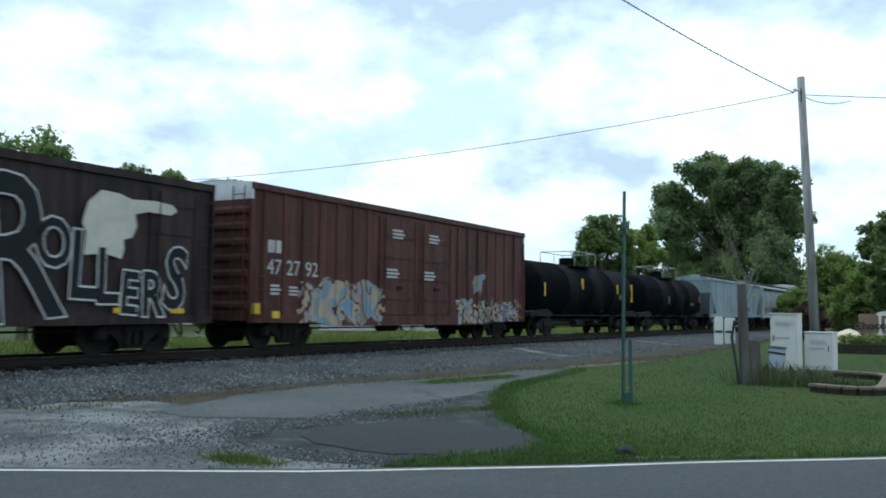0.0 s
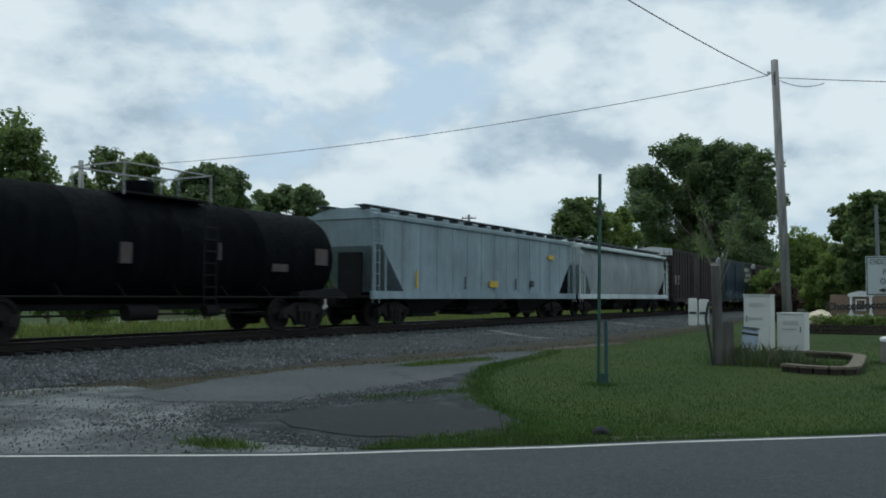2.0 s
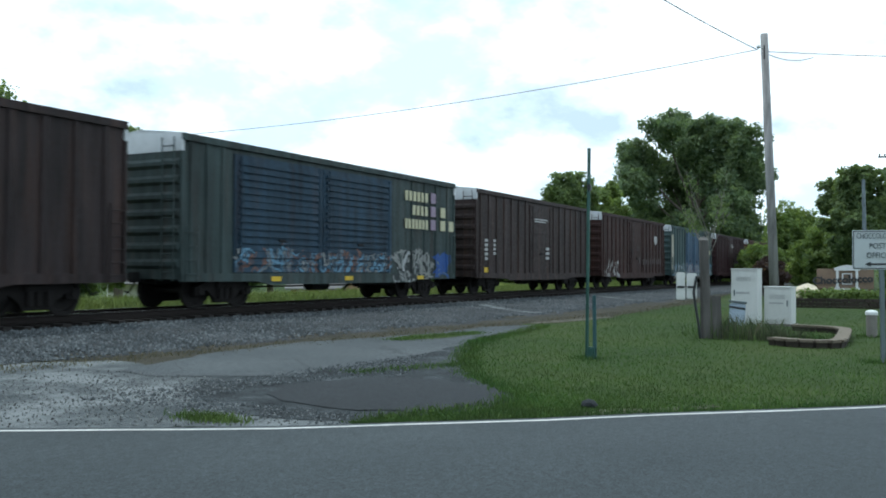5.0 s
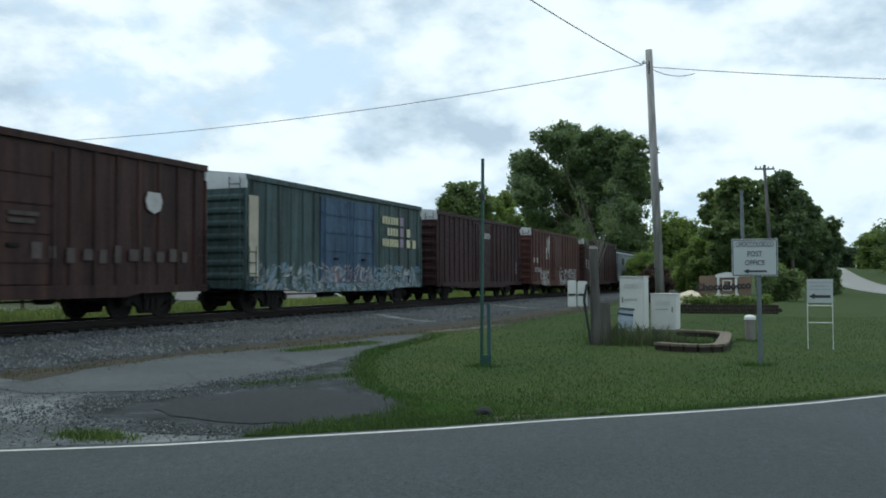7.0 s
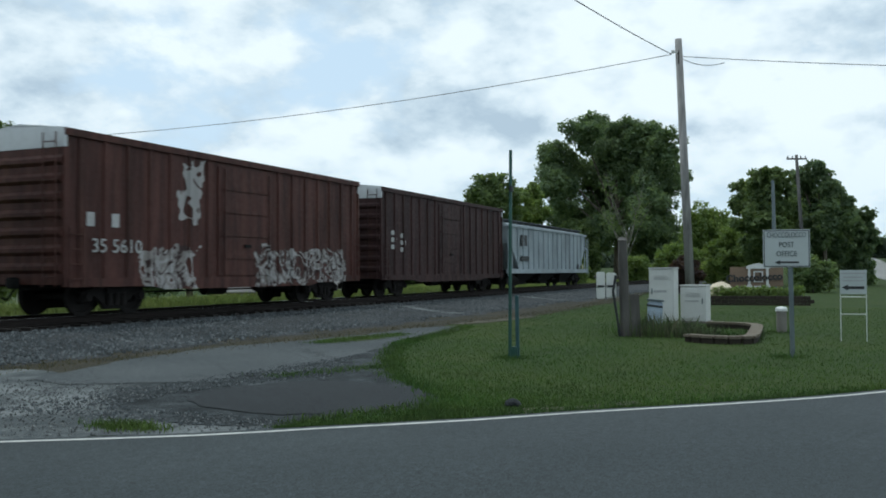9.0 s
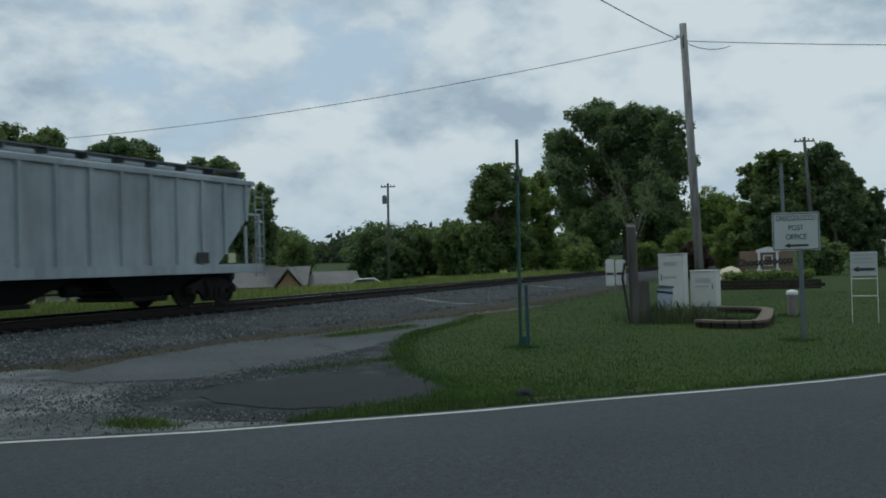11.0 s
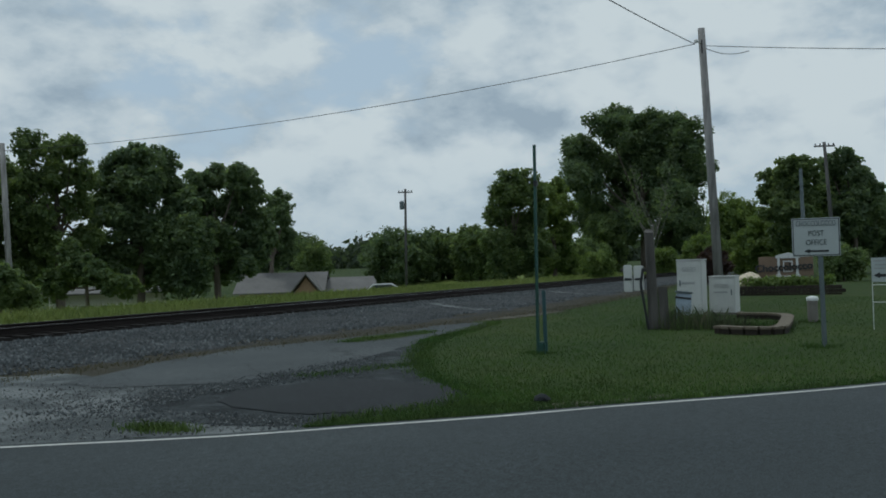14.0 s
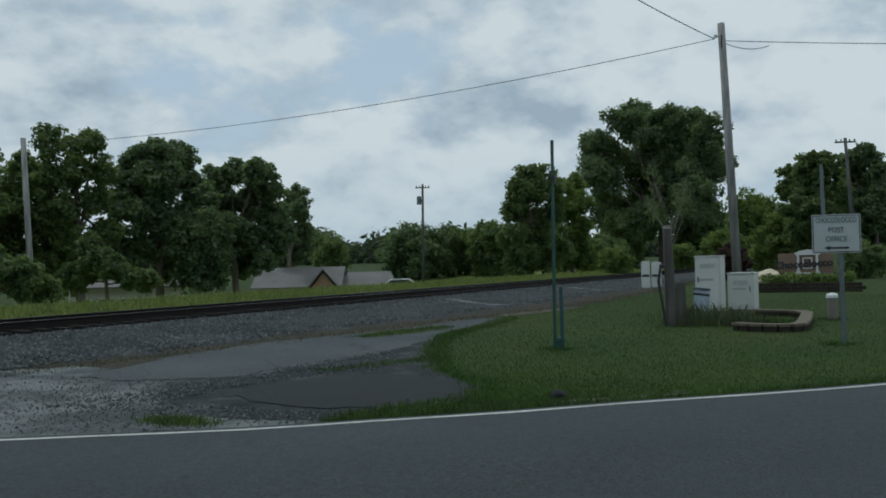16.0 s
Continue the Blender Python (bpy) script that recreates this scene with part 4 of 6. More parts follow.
# ---- tank cars
def tankcar(s0, s1, label, hue, marks):
    L = s1 - s0
    car = car_base("tank_car", s0, label, "tank car", "cars of the freight train")
    CARS.append((car, s0))
    paint = car_paint("tank_black_" + hue, (0.007, 0.008, 0.010), rust=(0.018, 0.014, 0.012), wear=0.25, rough=0.7, gloss=0.03)
    R, zc, a, b = 1.43, 2.21, 0.55, L - 0.55
    bm = bmesh.new()
    prof = [(0.02, a - 0.0)]
    for i in range(1, 7):
        t = i / 6 * math.pi / 2
        prof.append((R * math.sin(t), a + 0.62 * (1 - math.cos(t))))
    seams = [a + 0.62 + (b - a - 1.24) * i / 4 for i in range(1, 4)]
    for sx in seams:
        prof += [(R, sx - 0.05), (R + 0.012, sx - 0.04), (R + 0.012, sx + 0.04), (R, sx + 0.05)]
    for i in range(6, 0, -1):
        t = i / 6 * math.pi / 2
        prof.append((R * math.sin(t), b - 0.62 * (1 - math.cos(t))))
    prof.append((0.02, b))
    lathe(bm, prof, 48, Matrix.Translation((0, 0, zc)) @ Matrix.Rotation(radians(90), 4, "Y"))
    part("tank", bm, paint, car, smooth=True)
    mid = L / 2
    bm = bmesh.new()
    lathe(bm, [(0.42, 3.4), (0.42, 3.96), (0.38, 4.02), (0.05, 4.05)], 20, Matrix.Translation((mid - 0.2, 0, 0)))
    part("dome", bm, paint, car, smooth=True)
    bm = bmesh.new()
    span(bm, mid - 1.5, mid + 1.5, -0.95, 0.95, 3.56, 3.61)
    part("platform", bm, M["iron"], car)
    bm = bmesh.new()
    for x in (mid - 1.5, mid + 1.5):
        for y in (-0.95, 0.95):
            tube(bm, (x, y, 3.5), (x, y, 4.30), 0.022, n=6)
        tube(bm, (x, -0.95, 4.30), (x, 0.95, 4.30), 0.022, n=6)
    for y in (-0.95, 0.95):
        tube(bm, (mid - 1.5, y, 4.30), (mid + 1.5, y, 4.30), 0.022, n=6)
        tube(bm, (mid + 0.3, y, 3.6), (mid + 0.3, y, 4.30), 0.018, n=6)
    part("handrail", bm, metal("handrail_steel_" + hue, (0.28, 0.28, 0.28)), car)
    ladder(car, mid + 0.9, -R - 0.12, 0.8, 3.6, 0.45, M["iron"], n=9)
    for x in (1.3, L - 1.3):
        bm = bmesh.new()
        extruded(bm, [(x - 1.3, 0.95), (x - 1.3, 1.15), (x - 0.4, 1.22), (x + 0.6, 1.3), (x + 1.2, 1.1), (x + 1.3, 0.95)], -1.3, 1.3)
        part("saddle", bm, M["iron"], car)
    for y in (-1.42, 1.42):
        bm = bmesh.new()
        tube(bm, (0.3, y, 1.0), (L - 0.3, y, 1.0), 0.025, n=6)
        for i in range(9):
            x = 0.5 + (L - 1.0) * i / 8
            tube(bm, (x, y, 1.0), (x, y * 0.75, 1.35), 0.018, n=6)
        part("grab_rail", bm, M["iron"], car)
    for x, z, w, h, mat in marks:
        y = -math.sqrt(max(0.1, R * R - (z + h / 2 - zc) ** 2)) - 0.02
        bm = bmesh.new()
        span(bm, x, x + w, y - 0.015, y + 0.06, z, z + h)
        part("marking", bm, M[mat], car, "yellow reflective mark" if mat == "yellow" else "pale panel")
    running_gear(car, L)
    return car


tankcar(36.9, 52.0, "black tank car with yellow reflective marks", "a", [(1.2, 1.9, 0.10, 0.62, "yellow"), (6.0, 2.25, 0.16, 0.62, "yellow"), (11.2, 2.2, 0.13, 0.52, "yellow"),
        (11.45, 1.9, 0.9, 0.26, "faded"), (13.6, 1.8, 0.13, 1.0, "yellow")])
tankcar(52.4, 67.6, "black tank car with a railed top platform", "b", [(5.6, 1.8, 0.35, 0.5, "faded"), (11.2, 1.75, 0.7, 0.22, "faded"), (8.9, 2.0, 0.10, 0.45, "faded"), (13.2, 2.0, 0.6, 0.5, "faded")])


# ---- covered hoppers
def hopper(s0, s1, label, colour, ribbed, bays, wear, top=4.25, marks=(), rib=0.02):
    L, W = s1 - s0, 1.52
    car = car_base("covered_hopper", s0, label, "hopper car", "cars of the freight train")
    CARS.append((car, s0))
    key = label[:4] + str(int(s0))
    paint = car_paint("hopper_paint_" + key, colour, rust=(0.20, 0.17, 0.14), wear=wear, rough=0.5, grimy=0.16)
    sill, eave = 1.08, top - 0.55
    slope = 2.3
    # side sheets with raking ends
    for s in (-1, 1):
        bm = bmesh.new()
        outline = [(slope, sill + 0.1), (L - slope, sill + 0.1), (L - 0.75, eave - 1.0), (L - 0.55, eave), (0.55, eave), (0.75, eave - 1.0)]
        if ribbed:
            extruded(bm, outline, s * (W - 0.12), s * (W - 0.06))
        else:
            n = 8
            rows = []
            for i in range(n + 1):
                k = i / n
                z = sill + 0.1 + (eave - sill - 0.1) * k
                bulge = 0.26 * math.sin(math.pi * (0.15 + 0.85 * k)) - 0.18
                inset = slope - (slope - 0.55) * min(1, k / 0.65)
                rows.append([bm.verts.new((x, s * (W - 0.10 + bulge), z)) for x in (inset, L - inset)])
            for a, b in zip(rows, rows[1:]):
                bm.faces.new((a[0], a[1], b[1], b[0]))
            bmesh.ops.solidify(bm, geom=bm.faces[:], thickness=0.02)
        part("side_sheet", bm, paint, car, smooth=not ribbed)
        if ribbed:
            for i in range(ribbed):
                x = 0.9 + (L - 1.8) * i / (ribbed - 1)
                z0 = sill + 0.1 if slope <= x <= L - slope else sill + 0.1 + (eave - 1.0 - sill - 0.1) * (1 - min(x - 0.75, L - 0.75 - x) / (slope - 0.75))
                bm = bmesh.new()
                extruded(bm, [(x - 0.05, z0), (x - 0.05, eave), (x + 0.05, eave), (x + 0.05, z0)], s * (W - 0.07), s * (W + rib))
                part("side_post", bm, paint, car)
        bm = bmesh.new()
        span(bm, 0.1, L - 0.1, s * (W - 0.10), s * (W + 0.03), sill - 0.13, sill + 0.14, 0.01)
        part("side_sill", bm, paint, car)
        bm = bmesh.new()
        span(bm, 0.45, L - 0.45, s * (W - 0.12), s * (W + 0.03), eave - 0.05, eave + 0.10, 0.02)
        part("top_chord", bm, paint, car)
    # sloping end sheets, bulkheads and end posts
    for x, d in ((0.0, 1), (L, -1)):
        bm = bmesh.new()
        o = [(x + d * slope, sill + 0.1), (x + d * 0.75, eave - 1.0), (x + d * 0.55, eave), (x + d * 0.65, eave), (x + d * 0.85, eave - 1.0), (x + d * (slope + 0.12), sill + 0.1)]
        extruded(bm, o, -W + 0.13, W - 0.13)
        part("slope_sheet", bm, paint, car)
        for y in (-W + 0.02, W - 0.02):
            bm = bmesh.new()
            tube(bm, (x + d * 0.25, y, sill), (x + d * 0.25, y, eave - 0.9), 0.05, n=8)
            tube(bm, (x + d * 0.95, y, sill), (x + d * 0.95, y, eave - 1.3), 0.045, n=8)
            tube(bm, (x + d * 0.2, y, eave - 0.95), (x + d * 0.8, y, eave - 0.95), 0.04, n=6)
            part("end_post", bm, paint, car)
        ladder(car, x + d * 0.28, -W - 0.03, 0.8, eave - 0.2, 0.42, paint, n=7)
        bm = bmesh.new()
        span(bm, x, x + d * slope, -W + 0.1, W - 0.1, sill - 0.1, sill, 0)
        part("end_deck", bm, M["iron"], car)
        bm = bmesh.new()
        span(bm, x + d * 0.9, x + d * 1.0, -0.5, 0.5, sill, 2.6)
        part("bulkhead", bm, M["iron"], car)
    # roof, hatches and walkways
    bm = bmesh.new()
    n = 10
    arc = [(-W + (2 * W) * i / n, eave + 0.02 + (top - eave - 0.22) * math.sin(math.pi * i / n) ** 0.7) for i in range(n + 1)]
    swept(bm, arc + [(W - 0.1, eave - 0.04), (-W + 0.1, eave - 0.04)], 0.5, L - 0.5)
    part("roof", bm, paint, car, smooth=False)
    bm = bmesh.new()
    span(bm, 1.3, L - 1.3, -0.34, 0.34, top - 0.26, top - 0.10, 0.03)
    part("hatch_trough", bm, paint, car)
    for s in (-1, 1):
        bm = bmesh.new()
        span(bm, 0.3, L - 0.3, s * 0.62, s * 1.08, top - 0.15, top - 0.11)
        for i in range(15):
            x = 0.6 + (L - 1.2) * i / 14
            span(bm, x - 0.02, x + 0.02, s * 0.64, s * 1.06, top - 0.28, top - 0.15)
        part("walkway", bm, M["grating"], car, "pale steel roof walkway")
    # hopper bays: black iron puts the shade under the car into their colour
    for i in range(bays):
        c = slope + (L - 2 * slope) * (i + 0.5) / bays
        w = (L - 2 * slope) / bays * 0.5
        bm = bmesh.new()
        top_v = [bm.verts.new((c + a * w, b * (W - 0.15), sill + 0.1)) for a, b in ((-1, -1), (1, -1), (1, 1), (-1, 1))]
        low_v = [bm.verts.new((c + a * w * 0.32, b * 0.75, 0.36)) for a, b in ((-1, -1), (1, -1), (1, 1), (-1, 1))]
        bm.faces.new(low_v)
        bm.faces.new(top_v[::-1])
        for k in range(4):
            j = (k + 1) % 4
            bm.faces.new((top_v[k], top_v[j], low_v[j], low_v[k]))
        bay = part("hopper_bay", bm, M["iron"], car)
        bm = bmesh.new()
        span(bm, c - w * 0.36, c + w * 0.36, -0.85, 0.85, 0.26, 0.37, 0.01)
        part("outlet_gate", bm, M["iron"], bay)
    for x, z, w, h, mat in marks:
        bar(x, x + w, z, z + h, -W - 0.03, M[mat], car)
    running_gear(car, L)
    return car


hopper(68.6, 88.3, "pale blue-grey ribbed covered hopper car", (0.38, 0.43, 0.455), 15, 3, 0.22, 4.35,
       [(15.8, 2.9, 0.75, 0.20, "yellow"), (9.2, 1.45, 0.8, 0.26, "yellow"), (13.6, 1.5, 0.4, 0.30, "ink"), (11.9, 1.35, 0.08, 0.5, "ink"), (6.9, 1.35, 0.08, 0.5, "ink"), (3.0, 1.35, 0.10, 0.62, "yellow")], rib=-0.045)
hopper(88.8, 107.0, "off-white smooth-sided covered hopper car", (0.82, 0.82, 0.79), 0, 3, 0.10, 4.35, [])
Q_ = hopper(242.8, 261.5, "pale grey ribbed covered hopper car at the train's end", (0.50, 0.51, 0.52), 17, 3, 0.25, 4.25,
            [(2.4, 2.6, 0.5, 0.65, "ink"), (3.1, 2.6, 0.5, 0.65, "ink"), (2.4, 1.7, 1.6, 0.28, "ink"), (15.4, 1.25, 0.5, 0.32, "ink"), (16.8, 1.25, 0.35, 0.30, "cream")])


def motions():
    for car, s0 in CARS:
        walk(car, [(t, pose(s0 - SPEED * t, TRACK_Y, RAIL_Z)) for t in (0.0, 4.0, 8.0, 12.0, 16.0)])
    for w, dx, car, x in SPINNING:
        s0 = next(s for c, s in CARS if c == car)
        first = max(0.0, (s0 + x - 75.0) / SPEED)
        last = min(16.0, max(first, (s0 + x + 2.0) / SPEED))
        a, b = math.ceil(first * FPS), math.floor(last * FPS)
        rows = [(0.0, pose(dx, 0, WHEEL_R))] if a > 0 else []
        for f in range(a, b + 1):
            angle = -math.degrees(SPEED * (f - a) / FPS / WHEEL_R)
            rows.append((f / FPS, pose(dx, 0, WHEEL_R, 0, angle % 360, 0)))
        if b < 480:
            rows.append((16.0, rows[-1][1]))
        walk(w, rows)

# ---------------------------------------------------------------- poles and wires
def at(az, d, z=0.0):
    """A place at a bearing (degrees from +x to +y) and distance from the origin."""
    return Vector((d * math.cos(radians(az)), d * math.sin(radians(az)), z))


def ground_at(az, d, lift=0.0):
    p = at(az, d)
    return Vector((p.x, p.y, height(p.x, p.y) + lift))


def wooden_pole(base, tip, r0, r1, label, mat="pole"):
    p = empty("utility_pole", Matrix.Translation(base), label, "utility pole", "utility poles")
    bm = bmesh.new()
    d = Vector(tip) - Vector(base)
    tube(bm, (0, 0, 0), d, r0, r1, 16)
    part("shaft", bm, M[mat], p, smooth=True)
    return p, d


main_base, main_top = at(8.45, 31.0, -0.1), at(8.35, 31.0, 9.25)
main_base = at(7.75, 31.0, -0.1)
p, d = wooden_pole(main_base, main_top, 0.155, 0.115, "tall grey weathered wooden utility pole")
bm = bmesh.new()
tube(bm, d * 0.945 + Vector((-0.05, 0, 0)), d * 0.945 + Vector((-0.35, 0.12, 0.02)), 0.02, n=6)
lathe(bm, [(0.03, 0), (0.06, 0.03), (0.06, 0.09), (0.03, 0.12)], 12, Matrix.Translation(d * 0.945 + Vector((-0.38, 0.14, -0.04))))
part("insulator", bm, M["cabinet"], p, "pale ceramic insulator")
bm = bmesh.new()
tube(bm, d * 0.93 + Vector((-0.12, 0, -0.2)), d * 0.93 + Vector((-0.12, 0, 0.25)), 0.018, n=6)
part("clamp", bm, M["iron"], p)

left_base, left_top = ground_at(50.6, 47.0, -0.3), at(51.05, 47.0, 7.95)
wooden_pole(left_base, left_top, 0.16, 0.12, "plain grey wooden utility pole among trees")


def cross_pole(base, top, arms, label, transformer=False):
    p, d = wooden_pole(base, top, 0.15, 0.11, label, "darkpole")
    u = Vector((-d.y - 0.4, 1.0, 0)).normalized()
    for i in range(arms):
        z = d * (1 - 0.03 - 0.09 * i)
        bm = bmesh.new()
        side = Vector((0.35, -0.94, 0))
        box(bm, z, (0.10, 1.5, 0.11), Matrix.Rotation(radians(20), 4, "Z"))
        for k in (-0.65, -0.3, 0.3, 0.65):
            lathe(bm, [(0.03, 0.06), (0.05, 0.12), (0.05, 0.18), (0.02, 0.22)], 8, Matrix.Translation(z + side * k))
        part("crossarm", bm, M["darkpole"], p)
    if transformer:
        bm = bmesh.new()
        lathe(bm, [(0.2, -0.4), (0.24, -0.38), (0.24, 0.35), (0.2, 0.42), (0.05, 0.5)], 16, Matrix.Translation(d * 0.86 + Vector((-0.1, 0.36, 0))))
        part("transformer", bm, M["signpost"], p, "grey can-shaped transformer")
    return p


cross_pole(ground_at(27.3, 92.0, -0.3), at(27.2, 92.0, 9.8), 1, "distant wooden utility pole with a crossarm and transformer", True)
cross_pole(at(1.2, 72.0, 0.0), at(1.6, 72.0, 10.1), 1, "dark wooden utility pole with a crossarm")
bm = bmesh.new()
greypole = empty("grey_pole", Matrix.Translation(at(2.85, 62.0, 0.1)), "plain blue-grey pole before the trees", "pole")
tube(bm, (0, 0, 0), (0.0, 0.1, 7.2), 0.14, 0.10, 12)
part("shaft", bm, M["signpost"], greypole)


def wire(a, b, sag, r, label, n=40):
    cu = bpy.data.curves.new("wire", "CURVE")
    cu.dimensions, cu.bevel_depth, cu.bevel_resolution = "3D", r, 1
    sp = cu.splines.new("POLY")
    sp.points.add(n)
    a, b = Vector(a), Vector(b)
    for i in range(n + 1):
        k = i / n
        q = a.lerp(b, k) - Vector((0, 0, sag * 4 * k * (1 - k)))
        sp.points[i].co = (*q, 1)
    ob = new("wire", cu)
    me = bpy.data.meshes.new_from_object(ob.evaluated_get(bpy.context.evaluated_depsgraph_get()))
    bpy.data.objects.remove(ob)
    me.materials.clear()
    me.materials.append(M["wire"])
    return tagged(part("wire", me, M["wire"]), label, "cable", "overhead wires")


hook = at(8.75, 30.7, 8.68)
wire(hook, left_top - Vector((0, 0, 0.35)), 0.55, 0.012, "thin dark overhead cable across the track")
wire(hook, (-8.0, 9.1, 8.75), 0.70, 0.014, "thin dark overhead cable over the drive")
wire(at(8.2, 31.0, 8.60), at(5.6, 31.3, 8.42), 0.16, 0.012, "short slack loop of cable at the pole", 14)
wire(at(8.2, 31.0, 8.66), (42.0, -35.0, 8.9), 1.05, 0.012, "thin dark overhead cable along the road")


# ---------------------------------------------------------------- posts, signs and cabinets on the grass
def green_post():
    base = Vector((14.15, 4.86, 0))
    g = empty("green_post", Matrix.Translation(base), "tall thin green steel post beside a short stub post", "post")
    bm = bmesh.new()
    swept_pts = [(-0.035, 0.0), (-0.02, 0.012), (-0.02, 0.035), (0.02, 0.035), (0.02, 0.012), (0.035, 0.0), (0.012, -0.012), (-0.012, -0.012)]
    lean = Vector((0.02, -0.03, 0))
    a = [bm.verts.new((x, y, -0.1)) for x, y in swept_pts]
    b = [bm.verts.new(Vector((x, y, 3.48)) + lean) for x, y in swept_pts]
    bm.faces.new(a), bm.faces.new(b)
    for i in range(8):
        bm.faces.new((a[i], a[(i + 1) % 8], b[(i + 1) % 8], b[i]))
    part("post", bm, M["greensteel"], g)
    bm = bmesh.new()
    box(bm, (0.0, -0.03, 2.83), (0.09, 0.06, 0.10), None, 0.01)
    part("bracket", bm, M["ink"], g)
    bm = bmesh.new()
    box(bm, (0.06, -0.10, 0.50), (0.035, 0.06, 1.1), pose(0, 0, 0, 0, -2, 0), 0.008)
    part("stub", bm, plain("stub_steel", (0.05, 0.11, 0.12), 0.5, 0.3, 12.0, 0.3), g, "short blue-green stub post")
    bm = bmesh.new()
    box(bm, (0.03, -0.05, 0.10), (0.11, 0.12, 0.2), None, 0.02)
    part("footing", bm, M["greensteel"], g)


green_post()


def facing(p, extra=0.0):
    """The turn about z that faces a sign's -y side towards the camera's place, plus some degrees."""
    return math.degrees(math.atan2(p.y, p.x)) - 90 + extra


def office_sign():
    base = Vector((15.9, 0.62, 0))
    s = empty("road_sign", Matrix.Translation(base) @ pose(0, 0, 0, 0, 0, facing(base, 8)), "white road sign with black lettering on a grey post", "road sign")
    bm = bmesh.new()
    box(bm, (0.07, 0.03, 0.98), (0.075, 0.05, 2.1), pose(0, 0, 0, 0, -0.6, 0), 0.012)
    part("post", bm, M["signpost"], s)
    bm = bmesh.new()
    box(bm, (0.0, -0.012, 1.81), (0.74, 0.012, 0.63), None, 0.005)
    board = part("board", bm, M["signface"], s)
    bm = bmesh.new()
    for sx in (-1, 1):
        box(bm, (sx * 0.350, -0.021, 1.81), (0.012, 0.004, 0.60))
        box(bm, (0, -0.021, 1.81 + sx * 0.295), (0.71, 0.004, 0.012))
    part("border", bm, M["ink"], board)
    for txt, z, size, wide in (("CHOCCOLOCCO", 2.03, 0.128, 0.60), ("POST", 1.87, 0.128, 0.80), ("OFFICE", 1.72, 0.128, 0.80)):
        part("lettering", letters(txt, size, M["faded_ink"], 0.0), M["faded_ink"], board, m=pose(0, -0.024, z, 90) @ Matrix.Diagonal((wide, 1, 1, 1)))
    bm = bmesh.new()
    extruded(bm, [(-0.19, 1.58), (-0.10, 1.62), (-0.10, 1.595), (0.19, 1.595), (0.19, 1.565), (-0.10, 1.565), (-0.10, 1.54)], -0.026, -0.016)
    part("arrow", bm, M["ink"], board)


office_sign()


def yard_sign():
    base = Vector((20.0, -0.48, 0))
    s = empty("yard_sign", Matrix.Translation(base) @ pose(0, 0, 0, 0, 0, facing(base, 6)), "small white arrow sign on a white wire frame", "yard sign")
    bm = bmesh.new()
    for x in (-0.24, 0.24):
        tube(bm, (x, 0, -0.1), (x, 0, 1.45), 0.008, n=8)
    for z in (0.55, 0.90):
        tube(bm, (-0.24, 0, z), (0.24, 0, z), 0.009, n=8)
    part("frame", bm, M["whitewood"], s)
    bm = bmesh.new()
    box(bm, (0, -0.02, 1.20), (0.50, 0.012, 0.49), None, 0.004)
    board = part("board", bm, M["signface"], s)
    bm = bmesh.new()
    extruded(bm, [(-0.22, 1.09), (-0.10, 1.15), (-0.10, 1.115), (0.2, 1.115), (0.2, 1.06), (-0.10, 1.06), (-0.10, 1.03)], -0.034, -0.02)
    part("arrow", bm, M["ink"], board)
    for i, (z, w) in enumerate(((1.38, 0.44), (1.30, 0.36), (1.23, 0.40))):
        bm = bmesh.new()
        span(bm, -w / 2, w / 2, -0.033, -0.02, z - 0.012, z + 0.012)
        part("writing_bar", bm, M["palegrey"], board)


yard_sign()


def cabinet(base, turn, w, dp, h, label, handle_x, vents=True):
    c = empty("utility_cabinet", Matrix.Translation(base) @ pose(0, 0, 0, 0, 0, turn), label, "utility cabinet", "utility cabinets")
    bm = bmesh.new()
    span(bm, -w / 2, w / 2, 0, dp, 0.06, h, 0.015)
    part("body", bm, M["cabinet"], c)
    bm = bmesh.new()
    span(bm, -w / 2 - 0.02, w / 2 + 0.02, -0.03, dp + 0.02, h, h + 0.035, 0.012)
    part("lid", bm, M["cabinet"], c)
    bm = bmesh.new()
    span(bm, -w / 2 + 0.03, w / 2 - 0.03, -0.018, 0.002, 0.14, h - 0.05, 0.008)
    door = part("door", bm, M["cabinet"], c)
    bm = bmesh.new()
    box(bm, (handle_x, -0.035, h * 0.6), (0.03, 0.03, 0.16), None, 0.006)
    part("handle", bm, M["signpost"], door, "grey handle")
    bm = bmesh.new()
    span(bm, -w / 2 - 0.06, w / 2 + 0.06, -0.10, dp + 0.06, -0.1, 0.06, 0.01)
    part("plinth", bm, M["concrete"], c)
    if vents:
        for i in range(4):
            bm = bmesh.new()
            span(bm, -w * 0.28, w * 0.28, -0.026, -0.014, h - 0.20 - i * 0.03, h - 0.188 - i * 0.03)
            part("vent", bm, M["palegrey"], door)
    bm = bmesh.new()
    span(bm, -w * 0.30, w * 0.22, -0.024, -0.016, h * 0.58, h * 0.62)
    part("writing_bar", bm, M["palegrey"], door)
    return c


c1, c2 = at(9.55, 24.6), at(7.65, 25.6)
cabinet(c1, facing(c1, -14), 0.66, 0.55, 1.50, "tall off-white steel utility cabinet", -0.24)
cabinet(c2, facing(c2, -14), 0.70, 0.55, 1.02, "low off-white steel utility cabinet", 0.26)

